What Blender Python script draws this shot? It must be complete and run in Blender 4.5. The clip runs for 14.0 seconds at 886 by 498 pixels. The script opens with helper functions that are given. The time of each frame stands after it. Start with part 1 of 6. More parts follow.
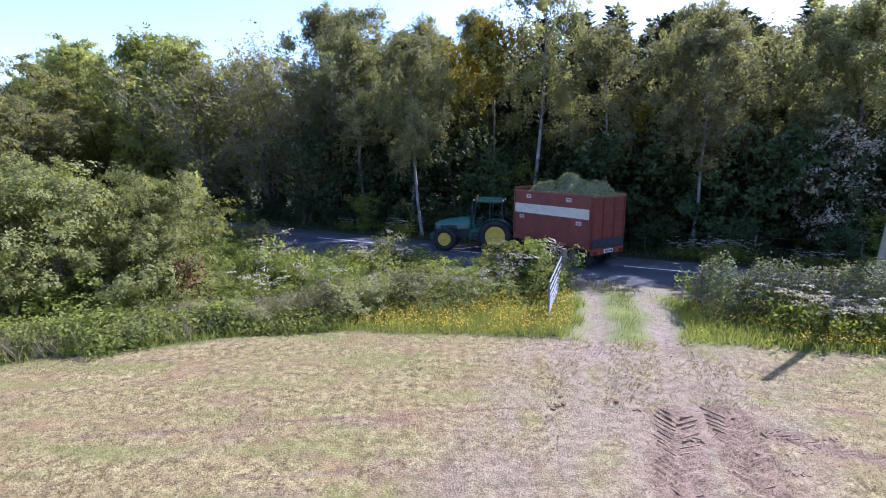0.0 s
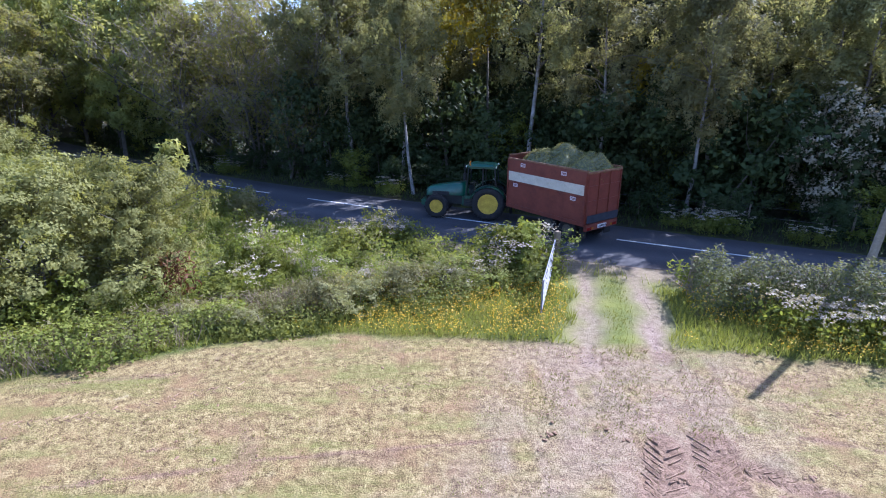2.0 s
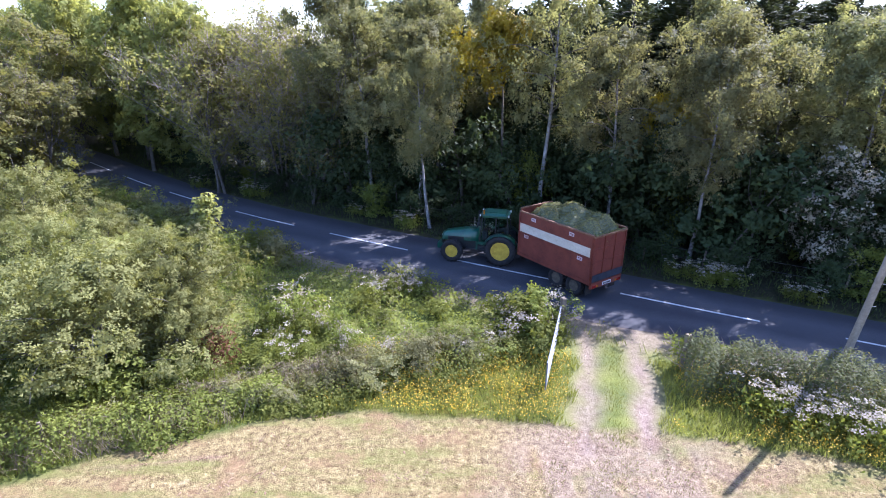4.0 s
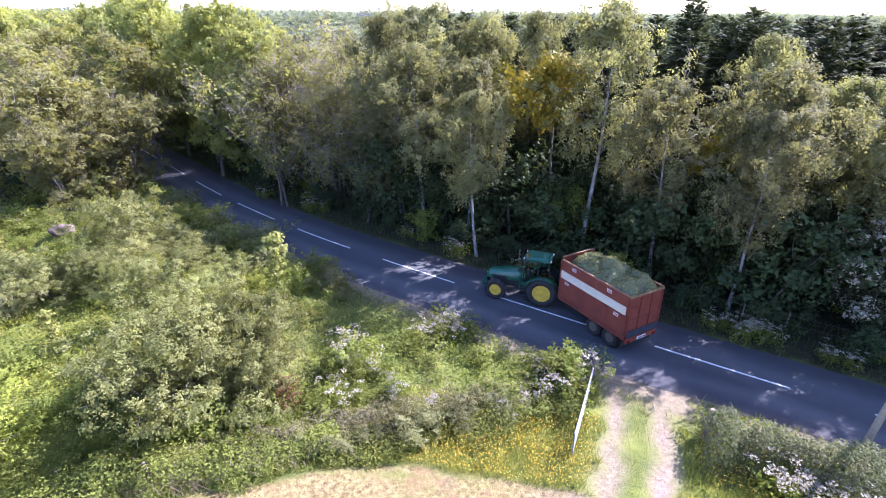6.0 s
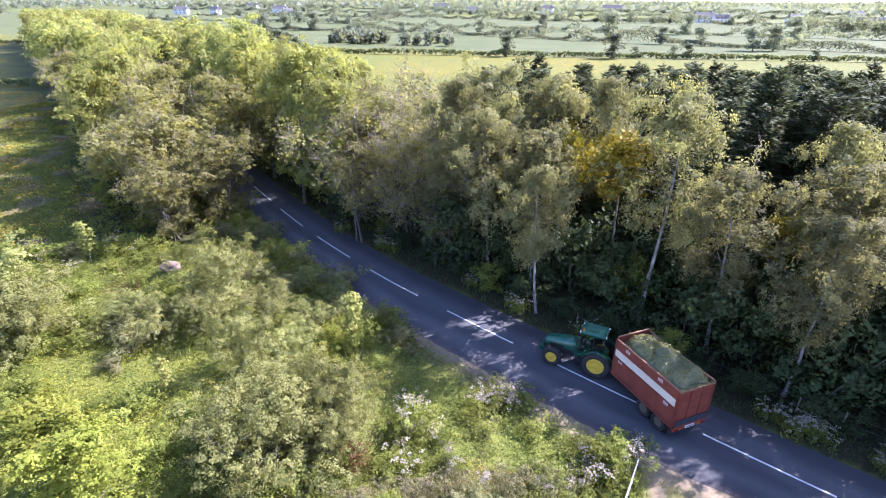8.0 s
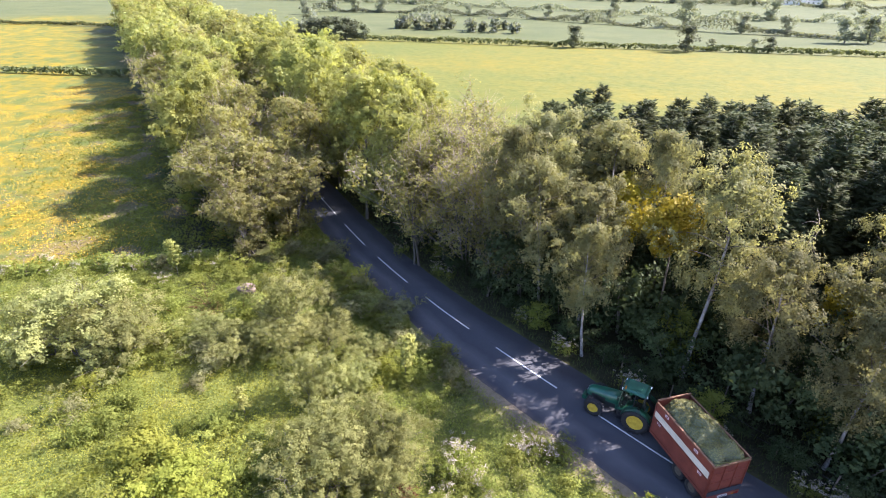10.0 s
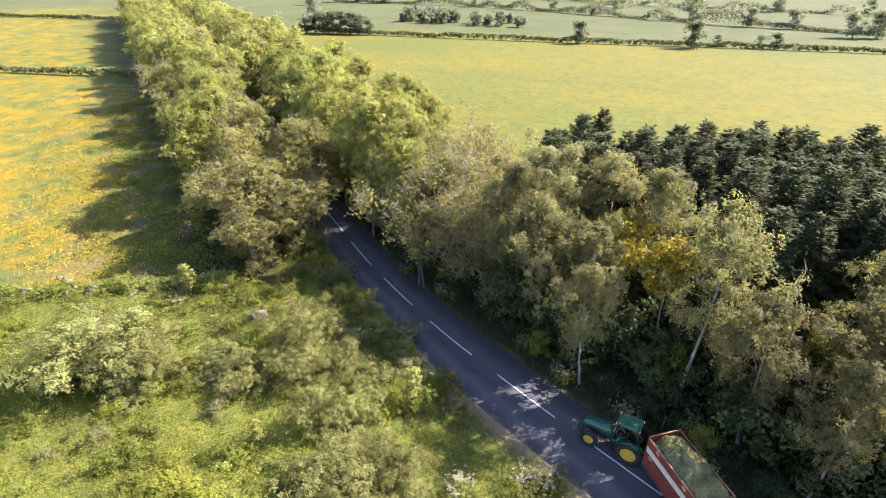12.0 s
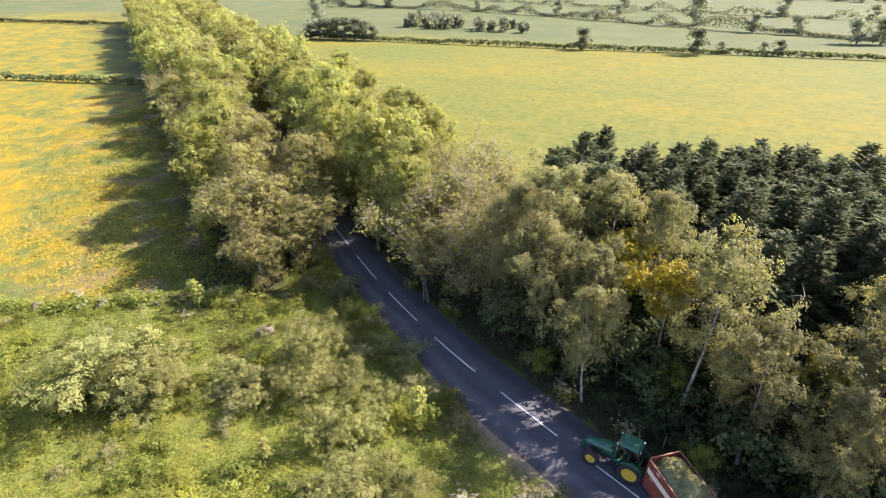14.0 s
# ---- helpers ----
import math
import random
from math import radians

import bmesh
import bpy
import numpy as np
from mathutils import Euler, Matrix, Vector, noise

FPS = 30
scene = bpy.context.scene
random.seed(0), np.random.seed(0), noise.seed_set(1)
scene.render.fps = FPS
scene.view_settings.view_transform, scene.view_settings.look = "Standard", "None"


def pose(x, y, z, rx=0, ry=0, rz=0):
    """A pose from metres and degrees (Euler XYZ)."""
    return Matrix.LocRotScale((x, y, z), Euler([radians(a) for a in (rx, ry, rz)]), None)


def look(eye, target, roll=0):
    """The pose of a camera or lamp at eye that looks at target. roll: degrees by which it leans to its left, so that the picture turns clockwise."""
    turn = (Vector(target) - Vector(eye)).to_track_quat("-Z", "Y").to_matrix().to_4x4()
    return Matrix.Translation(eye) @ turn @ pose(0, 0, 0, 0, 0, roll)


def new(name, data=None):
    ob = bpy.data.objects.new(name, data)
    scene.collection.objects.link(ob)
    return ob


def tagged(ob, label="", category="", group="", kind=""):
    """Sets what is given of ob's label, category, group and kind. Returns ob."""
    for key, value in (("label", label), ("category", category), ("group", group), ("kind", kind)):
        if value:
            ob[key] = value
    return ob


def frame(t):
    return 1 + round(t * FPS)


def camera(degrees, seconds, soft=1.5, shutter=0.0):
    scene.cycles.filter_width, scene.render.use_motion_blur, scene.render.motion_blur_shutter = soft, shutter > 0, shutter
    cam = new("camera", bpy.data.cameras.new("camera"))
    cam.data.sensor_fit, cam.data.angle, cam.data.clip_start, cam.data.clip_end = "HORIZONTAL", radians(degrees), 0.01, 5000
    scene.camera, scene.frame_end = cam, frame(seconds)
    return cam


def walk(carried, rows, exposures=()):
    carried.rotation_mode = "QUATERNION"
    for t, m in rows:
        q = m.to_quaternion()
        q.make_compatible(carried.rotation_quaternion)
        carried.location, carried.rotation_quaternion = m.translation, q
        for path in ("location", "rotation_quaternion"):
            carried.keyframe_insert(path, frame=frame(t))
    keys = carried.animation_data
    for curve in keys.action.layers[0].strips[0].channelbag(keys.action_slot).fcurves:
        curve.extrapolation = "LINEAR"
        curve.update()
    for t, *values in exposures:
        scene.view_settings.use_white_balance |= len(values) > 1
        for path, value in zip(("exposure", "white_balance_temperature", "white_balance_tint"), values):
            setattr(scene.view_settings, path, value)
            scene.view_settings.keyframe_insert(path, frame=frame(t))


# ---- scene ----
cam = camera(79.7, 14.0, soft=1.0)
METRES, EYE, TILT, LEAN, TURN = 26.8, 5.02, -10.0, 0.0, 0.0
ROWS = [
    (0.0, 0.0, 0.0, 0.0, -0.0, 0.0, 0.0),
    (0.5, 0.0009, 0.0087, 0.0075, -0.33, 0.23, -0.04),
    (1.0, -0.0002, 0.0237, 0.0306, -0.57, 0.4, 0.12),
    (1.5, -0.0011, 0.0246, 0.0544, -0.81, 0.16, 0.05),
    (2.0, -0.0025, 0.0166, 0.0835, -1.03, -8.2, 0.03),
    (2.5, -0.0046, 0.0065, 0.1164, -1.21, -8.89, 0.06),
    (3.0, -0.0077, -0.004, 0.1531, -1.12, -8.96, -0.0),
    (5.5, -0.0027, -0.0563, 0.3438, 4.83, -14.13, -1.11),
    (6.0, -0.0007, -0.0645, 0.3865, 6.18, -14.21, -1.38),
    (6.5, 0.0012, -0.075, 0.4365, 7.69, -14.51, -1.69),
    (7.0, 0.0018, -0.0849, 0.4859, 9.28, -14.65, -2.02),
    (7.5, -0.0027, -0.0936, 0.5326, 10.91, -14.78, -2.27),
    (8.0, -0.0045, -0.103, 0.5775, 13.6, -15.68, -2.76),
    (8.5, -0.0029, -0.1118, 0.6227, 16.5, -16.09, -3.31),
    (11.0, -0.0098, -0.1412, 0.8459, 20.46, -19.45, -3.72),
    (11.5, -0.0106, -0.1448, 0.8785, 20.49, -19.56, -3.8),
    (12.0, -0.0093, -0.1498, 0.9107, 20.61, -19.82, -3.8),
    (12.5, -0.0086, -0.1551, 0.9345, 20.78, -19.88, -3.76),
    (13.0, -0.011, -0.1586, 0.9517, 20.85, -19.81, -3.78),
    (13.5, -0.0147, -0.1597, 0.9623, 20.93, -19.71, -3.76),
    (14.0, -0.0146, -0.1593, 0.9695, 20.98, -19.67, -3.84),
]
walk(cam, [(t, pose(0, 0, EYE, TILT, LEAN, TURN) @ pose(METRES * x, METRES * y, METRES * z, 90 + pitch, roll, yaw)) for t, x, y, z, yaw, pitch, roll in ROWS],
     ((0.0, 1.62, 5120, 25), (3.0, 1.92, 5180, 27), (5.5, 2.37, 5340, 33), (7.0, 2.47, 5400, 34), (8.5, 2.42, 5650, 32), (11.0, 2.28, 6300, 26), (14.0, 2.16, 6550, 26)))

# ---------------------------------------------------------------- world and light
SUN_AZ = radians(53.5)      # clockwise from +y
SUN_EL = radians(41)
world = bpy.data.worlds.new("sky")
scene.world = world
world.use_nodes = True
wn = world.node_tree.nodes
sky = wn.new("ShaderNodeTexSky")
sky.sky_type = "NISHITA"
sky.sun_disc = False
sky.sun_elevation = SUN_EL
sky.sun_rotation = SUN_AZ
sky.air_density, sky.dust_density, sky.ozone_density = 1.0, 1.0, 1.6
world.node_tree.links.new(sky.outputs[0], wn["Background"].inputs[0])
wn["Background"].inputs[1].default_value = 0.12

sun = new("sun", bpy.data.lights.new("sun", "SUN"))
sun.data.energy, sun.data.angle, sun.data.color = 5.0, radians(0.55), (1.0, 0.955, 0.88)
sun_dir = Vector((math.sin(SUN_AZ) * math.cos(SUN_EL), math.cos(SUN_AZ) * math.cos(SUN_EL), math.sin(SUN_EL)))
sun.matrix_world = look(sun_dir * 200, (0, 0, 0))

# ---------------------------------------------------------------- small tools
rng = np.random.default_rng(7)


def catmull(pts, step=0.5):
    p = [np.array(q, float) for q in pts]
    p = [2 * p[0] - p[1]] + p + [2 * p[-1] - p[-2]]
    out = []
    for i in range(1, len(p) - 2):
        n = max(2, int(np.linalg.norm(p[i + 1] - p[i]) / step))
        for k in range(n):
            t = k / n
            out.append(0.5 * (2 * p[i] + (p[i + 1] - p[i - 1]) * t + (2 * p[i - 1] - 5 * p[i] + 4 * p[i + 1] - p[i + 2]) * t * t
                              + (3 * p[i] - p[i - 1] - 3 * p[i + 1] + p[i + 2]) * t ** 3))
    out.append(p[-2])
    return np.array(out)


def seg_dist(P, line):
    """Distance of the points P (n, 2) from a polyline, and which side (+ left of its way)."""
    best, side = np.full(len(P), 1e9), np.zeros(len(P))
    for a, b in zip(line[:-1], line[1:]):
        d = b - a
        t = np.clip(((P - a) @ d) / (d @ d), 0, 1)
        q = P - (a + t[:, None] * d)
        r = np.hypot(q[:, 0], q[:, 1])
        s = d[0] * q[:, 1] - d[1] * q[:, 0]
        hit = r < best
        best[hit], side[hit] = r[hit], np.sign(s[hit])
    return best, side


def smooth(a, b, x):
    t = np.clip((x - a) / (b - a), 0, 1)
    return t * t * (3 - 2 * t)


def vnoise(P, scale, seed=0):
    """Cheap smooth value noise in the plane, 0..1."""
    q = np.asarray(P)[:, :2] / scale + seed * 17.3
    i = np.floor(q).astype(int)
    f = q - i
    f = f * f * (3 - 2 * f)

    def hsh(a, b):
        v = np.sin(a * 127.1 + b * 311.7 + seed * 74.7) * 43758.5453
        return v - np.floor(v)
    x, y = i[:, 0], i[:, 1]
    return ((hsh(x, y) * (1 - f[:, 0]) + hsh(x + 1, y) * f[:, 0]) * (1 - f[:, 1])
            + (hsh(x, y + 1) * (1 - f[:, 0]) + hsh(x + 1, y + 1) * f[:, 0]) * f[:, 1])


def mesh_of(name, verts, faces, material=None, smooth_faces=False):
    """A mesh from arrays: verts (n, 3), faces (m, k)."""
    verts, faces = np.asarray(verts, np.float32), np.asarray(faces, np.int32)
    me = bpy.data.meshes.new(name)
    me.vertices.add(len(verts))
    me.vertices.foreach_set("co", verts.ravel())
    k = faces.shape[1]
    me.loops.add(faces.size)
    me.loops.foreach_set("vertex_index", faces.ravel())
    me.polygons.add(len(faces))
    me.polygons.foreach_set("loop_start", np.arange(0, faces.size, k, dtype=np.int32))
    if smooth_faces:
        me.polygons.foreach_set("use_smooth", np.ones(len(faces), bool))
    me.update()
    if material:
        me.materials.append(material)
    return me


def unit(v):
    return v / np.maximum(np.linalg.norm(v, axis=-1, keepdims=True), 1e-9)


def leaf_mesh(name, C, material, size=0.15, aspect=0.6, up=0.3, r=None, hang=0.0, tri=False, facing=None):
    """Many small leaves at the centres C, each a pointed rhombus (or a triangle)."""
    r = r or np.random.default_rng(1)
    n = len(C)
    nor = unit(r.normal(size=(n, 3)) * (1.0 if facing is None else 0.45) + np.array([0, 0, up]) + (0 if facing is None else facing))
    ax = r.normal(size=(n, 3)) * (1 - hang) + np.array([0, 0, -1.6]) * hang
    ax = unit(ax - nor * np.sum(ax * nor, 1, keepdims=True))
    bx = np.cross(nor, ax)
    s = size * r.uniform(0.6, 1.3, (n, 1))
    if tri:
        V = np.stack([C + ax * s * 0.6, C - ax * s * 0.5 + bx * s * aspect * 0.6, C - ax * s * 0.5 - bx * s * aspect * 0.6], 1)
        return mesh_of(name, V.reshape(-1, 3), np.arange(3 * n).reshape(-1, 3), material)
    V = np.stack([C + ax * s * 0.5, C + bx * s * aspect * 0.5 + nor * s * 0.08, C - ax * s * 0.5, C - bx * s * aspect * 0.5 + nor * s * 0.08], 1)
    return mesh_of(name, V.reshape(-1, 3), np.arange(4 * n).reshape(-1, 4), material)


def tubes(name, lines, material, sides=5):
    """Tapered tubes in one mesh: lines of (points (n, 3), radii (n,))."""
    V, F, base = [], [], 0
    ang = np.arange(sides) * 2 * np.pi / sides
    for pts, rad in lines:
        pts, rad = np.asarray(pts, float), np.asarray(rad, float)
        d = unit(np.gradient(pts, axis=0))
        ref = np.where(np.abs(d[:, 2:3]) > 0.9, np.array([[1.0, 0, 0]]), np.array([[0, 0, 1.0]]))
        u = unit(np.cross(d, ref))
        w = np.cross(d, u)
        ring = pts[:, None] + rad[:, None, None] * (u[:, None] * np.cos(ang)[None, :, None] + w[:, None] * np.sin(ang)[None, :, None])
        V.append(ring.reshape(-1, 3))
        n = len(pts)
        i, j = np.meshgrid(np.arange(n - 1), np.arange(sides), indexing="ij")
        k = (j + 1) % sides
        F.append((base + np.stack([i * sides + j, i * sides + k, (i + 1) * sides + k, (i + 1) * sides + j], -1)).reshape(-1, 4))
        base += n * sides
    return mesh_of(name, np.concatenate(V), np.concatenate(F), material, True)


def part(name, data, material, parent, label=""):
    """One mesh object (from a bmesh or a mesh) under a thing or a part."""
    if isinstance(data, bmesh.types.BMesh):
        me = bpy.data.meshes.new(name)
        data.to_mesh(me)
        data.free()
        me.materials.append(material)
        data = me
    ob = new(name, data)
    ob.parent = parent
    if label:
        ob["label"] = label
    if name in ("twigs", "flowers", "stems", "leaves", "blossom", "dead_growth", "branches", "loose_grass", "spilling_grass", "print_bars", "plate_bars", "wheel_nuts"):
        ob["kind"] = "stuff"
    return ob


def thing(name, label, category, group="", m=None):
    ob = new(name)
    ob.empty_display_size = 0.2
    if m is not None:
        ob.matrix_basis = m
    return tagged(ob, label, category, group)


def box(bm, x0, x1, y0, y1, z0, z1, bevel=0.0, m=None):
    before = set(bm.verts)
    bmesh.ops.create_cube(bm, size=1)
    vs = [v for v in bm.verts if v not in before]
    for v in vs:
        v.co = Vector(((x0 + x1) / 2 + v.co.x * (x1 - x0), (y0 + y1) / 2 + v.co.y * (y1 - y0), (z0 + z1) / 2 + v.co.z * (z1 - z0)))
    if bevel:
        es = {e for v in vs for e in v.link_edges}
        bmesh.ops.bevel(bm, geom=list(es), offset=bevel, segments=2, affect="EDGES", clamp_overlap=True)
    if m is not None:
        for v in set(bm.verts) - before:
            v.co = m @ v.co
    return bm


def boxes(*bs, bevel=0.0):
    bm = bmesh.new()
    for b in bs:
        box(bm, *b, bevel=bevel)
    return bm


def cyl(bm, p, q, r0, r1=None, seg=12):
    p, q = Vector(p), Vector(q)
    d = q - p
    m = Matrix.Translation((p + q) / 2) @ d.to_track_quat("Z", "Y").to_matrix().to_4x4()
    bmesh.ops.create_cone(bm, cap_ends=True, segments=seg, radius1=r0, radius2=r0 if r1 is None else r1, depth=d.length, matrix=m)
    return bm


def rod(p, q, r, seg=10):
    return cyl(bmesh.new(), p, q, r, seg=seg)


def lathe(profile, axis_y=True, seg=32):
    """A ring-shaped body round the y axis: profile of (radius, y)."""
    bm = bmesh.new()
    rings = []
    for rad, y in profile:
        rings.append([bm.verts.new((rad * math.cos(a), y, rad * math.sin(a))) for a in np.arange(seg) * 2 * math.pi / seg])
    for a, b in zip(rings[:-1], rings[1:]):
        for i in range(seg):
            f = bm.faces.new((a[i], a[(i + 1) % seg], b[(i + 1) % seg], b[i]))
            f.smooth = True
    for ring in (rings[0], rings[-1]):
        if profile[0][0] > 1e-3:
            bm.faces.new(ring)
    bmesh.ops.recalc_face_normals(bm, faces=bm.faces[:])
    return bm


# ---------------------------------------------------------------- materials
def mat(name):
    m = bpy.data.materials.new(name)
    m.use_nodes = True
    nt = m.node_tree
    return m, nt, nt.nodes["Principled BSDF"], nt.nodes, nt.links


def ramp(nodes, stops):
    r = nodes.new("ShaderNodeValToRGB")
    e = r.color_ramp.elements
    while len(e) < len(stops):
        e.new(0.5)
    for el, (p, c) in zip(e, stops):
        el.position, el.color = p, (*c, 1)
    return r


def noise_node(nodes, links, scale, detail=4, rough=0.6, coord="Position"):
    n = nodes.new("ShaderNodeTexNoise")
    n.inputs["Scale"].default_value, n.inputs["Detail"].default_value, n.inputs["Roughness"].default_value = scale, detail, rough
    if coord == "Position":
        g = nodes.new("ShaderNodeNewGeometry")
        links.new(g.outputs["Position"], n.inputs["Vector"])
    else:
        g = nodes.new("ShaderNodeTexCoord")
        links.new(g.outputs["Object"], n.inputs["Vector"])
    return n


def mix(nodes, links, fac, a, b, blend="MIX"):
    """Mix two colours; each a socket or a tuple."""
    x = nodes.new("ShaderNodeMix")
    x.data_type, x.blend_type = "RGBA", blend
    for sock, v in ((x.inputs[0], fac), (x.inputs[6], a), (x.inputs[7], b)):
        if isinstance(v, (int, float)):
            sock.default_value = v
        elif isinstance(v, tuple):
            sock.default_value = (*v, 1)
        else:
            links.new(v, sock)
    return x.outputs[2]


def leaf_mat(name, dark, light, trans=0.4, gloss=0.12, spread=0.34, shine=(1.18, 1.14, 0.62)):
    """Foliage: each leaf and each plant a little different, light shining through."""
    m, nt, bsdf, nodes, links = mat(name)
    geo = nodes.new("ShaderNodeNewGeometry")
    info = nodes.new("ShaderNodeObjectInfo")
    big = noise_node(nodes, links, 0.45, 3)
    add = nodes.new("ShaderNodeMath")
    add.operation = "MULTIPLY_ADD"
    links.new(geo.outputs["Random Per Island"], add.inputs[0])
    add.inputs[1].default_value = spread
    links.new(big.outputs["Fac"], add.inputs[2])
    sub = nodes.new("ShaderNodeMath")
    sub.operation = "SUBTRACT"
    links.new(add.outputs[0], sub.inputs[0])
    sub.inputs[1].default_value = 0.17
    r = ramp(nodes, [(0.1, dark), (0.85, light)])
    links.new(sub.outputs[0], r.inputs[0])
    hsv = nodes.new("ShaderNodeHueSaturation")
    mr = nodes.new("ShaderNodeMapRange")
    mr.inputs[3].default_value, mr.inputs[4].default_value = 0.78, 1.2
    links.new(info.outputs["Random"], mr.inputs[0])
    links.new(mr.outputs[0], hsv.inputs["Value"])
    mh = nodes.new("ShaderNodeMapRange")
    mh.inputs[3].default_value, mh.inputs[4].default_value = 0.489, 0.505
    links.new(info.outputs["Random"], mh.inputs[0])
    links.new(mh.outputs[0], hsv.inputs["Hue"])
    links.new(r.outputs[0], hsv.inputs["Color"])
    links.new(hsv.outputs[0], bsdf.inputs["Base Color"])
    bsdf.inputs["Roughness"].default_value = 0.65
    bsdf.inputs["Specular IOR Level"].default_value = gloss
    tr = nodes.new("ShaderNodeBsdfTranslucent")
    warm = mix(nodes, links, 1.0, hsv.outputs[0], shine, "MULTIPLY")
    links.new(warm, tr.inputs["Color"])
    ms = nodes.new("ShaderNodeMixShader")
    ms.inputs[0].default_value = trans
    links.new(bsdf.outputs[0], ms.inputs[1])
    links.new(tr.outputs[0], ms.inputs[2])
    links.new(ms.outputs[0], nodes["Material Output"].inputs[0])
    return m


def grain_mat(name, a, b, scale=6.0, rough=0.7, metal=0.0, bump=0.0, coord="Object", fine=None, spec=0.4):
    """A surface with two scales of variation between the colours a and b, and relief."""
    m, nt, bsdf, nodes, links = mat(name)
    n1 = noise_node(nodes, links, scale, 5, 0.65, coord)
    n2 = noise_node(nodes, links, fine or scale * 9, 3, 0.6, coord)
    av = nodes.new("ShaderNodeMath")
    av.operation = "MULTIPLY_ADD"
    links.new(n2.outputs["Fac"], av.inputs[0])
    av.inputs[1].default_value = 0.5
    links.new(n1.outputs["Fac"], av.inputs[2])
    r = ramp(nodes, [(0.5, a), (1.0, b)])
    links.new(av.outputs[0], r.inputs[0])
    links.new(r.outputs[0], bsdf.inputs["Base Color"])
    bsdf.inputs["Roughness"].default_value, bsdf.inputs["Metallic"].default_value = rough, metal
    bsdf.inputs["Specular IOR Level"].default_value = spec
    if bump:
        bp = nodes.new("ShaderNodeBump")
        bp.inputs["Strength"].default_value, bp.inputs["Distance"].default_value = bump, 0.03
        links.new(av.outputs[0], bp.inputs["Height"])
        links.new(bp.outputs[0], bsdf.inputs["Normal"])
    return m


M_BIRCH = leaf_mat("birch_leaves", (0.12, 0.122, 0.052), (0.34, 0.325, 0.14), 0.5, 0.1, 0.1, (1.12, 1.1, 0.68))
M_ASH = leaf_mat("ash_leaves", (0.17, 0.19, 0.055), (0.355, 0.362, 0.126), 0.58, 0.1, 0.12)
M_OLIVE = leaf_mat("hazel_leaves", (0.16, 0.163, 0.054), (0.33, 0.318, 0.115), 0.56, 0.1, 0.13)
M_BRIGHT = leaf_mat("maple_leaves", (0.146, 0.158, 0.0372), (0.291, 0.288, 0.0806), 0.4, 0.12, 0.22)
# Dark shrub green, deepened in colour to stand in for shade low in the wood.
M_DARK = leaf_mat("dark_shrub_leaves", (0.025, 0.038, 0.015), (0.075, 0.098, 0.038), 0.3, 0.1, 0.16)
M_WILLOW = leaf_mat("willow_leaves", (0.115, 0.13, 0.038), (0.36, 0.36, 0.13), 0.46, 0.1, 0.1)
M_SPRUCE = leaf_mat("spruce_needles", (0.032, 0.042, 0.018), (0.12, 0.13, 0.056), 0.24, 0.05, 0.16, (1.05, 1.08, 0.7))
M_GOLD = leaf_mat("golden_leaves", (0.175, 0.15, 0.012), (0.36, 0.295, 0.022), 0.25, 0.12, 0.2)
M_BRAMBLE = leaf_mat("bramble_leaves", (0.11, 0.115, 0.046), (0.31, 0.295, 0.135), 0.46, 0.1, 0.14)
M_HEDGE = leaf_mat("hedge_leaves", (0.05, 0.062, 0.025), (0.165, 0.178, 0.075), 0.38, 0.12, 0.2)
M_WEED = leaf_mat("undergrowth_leaves", (0.09, 0.114, 0.023), (0.27, 0.29, 0.06), 0.48, 0.1, 0.1)
M_LIME = leaf_mat("yellowing_weeds", (0.14, 0.165, 0.025), (0.33, 0.345, 0.06), 0.5, 0.1, 0.1)
M_GRASS = leaf_mat("grass_blades", (0.105, 0.124, 0.0279), (0.223, 0.232, 0.0527), 0.45)
# Darker copy of the grass blades: the verge's shade is put into their colour.
M_SHADEGRASS = leaf_mat("shade_dark_blades", (0.0372, 0.0558, 0.0155), (0.093, 0.115, 0.0341), 0.4)
M_DRYGRASS = leaf_mat("dry_stalks", (0.136, 0.102, 0.0682), (0.273, 0.223, 0.161), 0.25)
M_STUBBLE = leaf_mat("cut_stubble", (0.155, 0.124, 0.062), (0.291, 0.239, 0.127), 0.3)
M_PETAL = leaf_mat("white_blossom", (0.25, 0.22, 0.16), (0.39, 0.35, 0.27), 0.3)
M_BUTTER = leaf_mat("buttercup_petals", (0.496, 0.304, 0.008), (0.68, 0.464, 0.012), 0.3, 0.5)
M_DEAD = leaf_mat("dead_bracken", (0.0806, 0.0372, 0.0155), (0.174, 0.093, 0.0372), 0.2)
# Paler, greyer than the hedgerow green: distance haze put into the leaf colour.
M_HAZYLEAF = leaf_mat("haze_pale_leaves", (0.125, 0.142, 0.108), (0.215, 0.235, 0.17), 0.5, 0.1, 0.2)
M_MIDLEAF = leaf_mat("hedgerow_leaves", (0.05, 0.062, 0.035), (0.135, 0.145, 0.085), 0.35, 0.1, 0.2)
M_BARK = grain_mat("grey_bark", (0.0476, 0.0408, 0.0306), (0.15, 0.129, 0.102), 3, 0.9, bump=0.6)
M_TWIG = grain_mat("bare_twigs", (0.15, 0.116, 0.085), (0.299, 0.248, 0.197), 3, 0.85)
M_BIRCHBARK = grain_mat("birch_bark", (0.05, 0.042, 0.034), (0.36, 0.34, 0.31), 2.2, 0.75, bump=0.3, fine=9)
M_POLE = grain_mat("weathered_pole", (0.156, 0.125, 0.0858), (0.312, 0.257, 0.187), 2, 0.85, bump=0.4)
M_POST = grain_mat("weathered_post", (0.117, 0.0897, 0.0624), (0.234, 0.187, 0.136), 5, 0.9, bump=0.4)
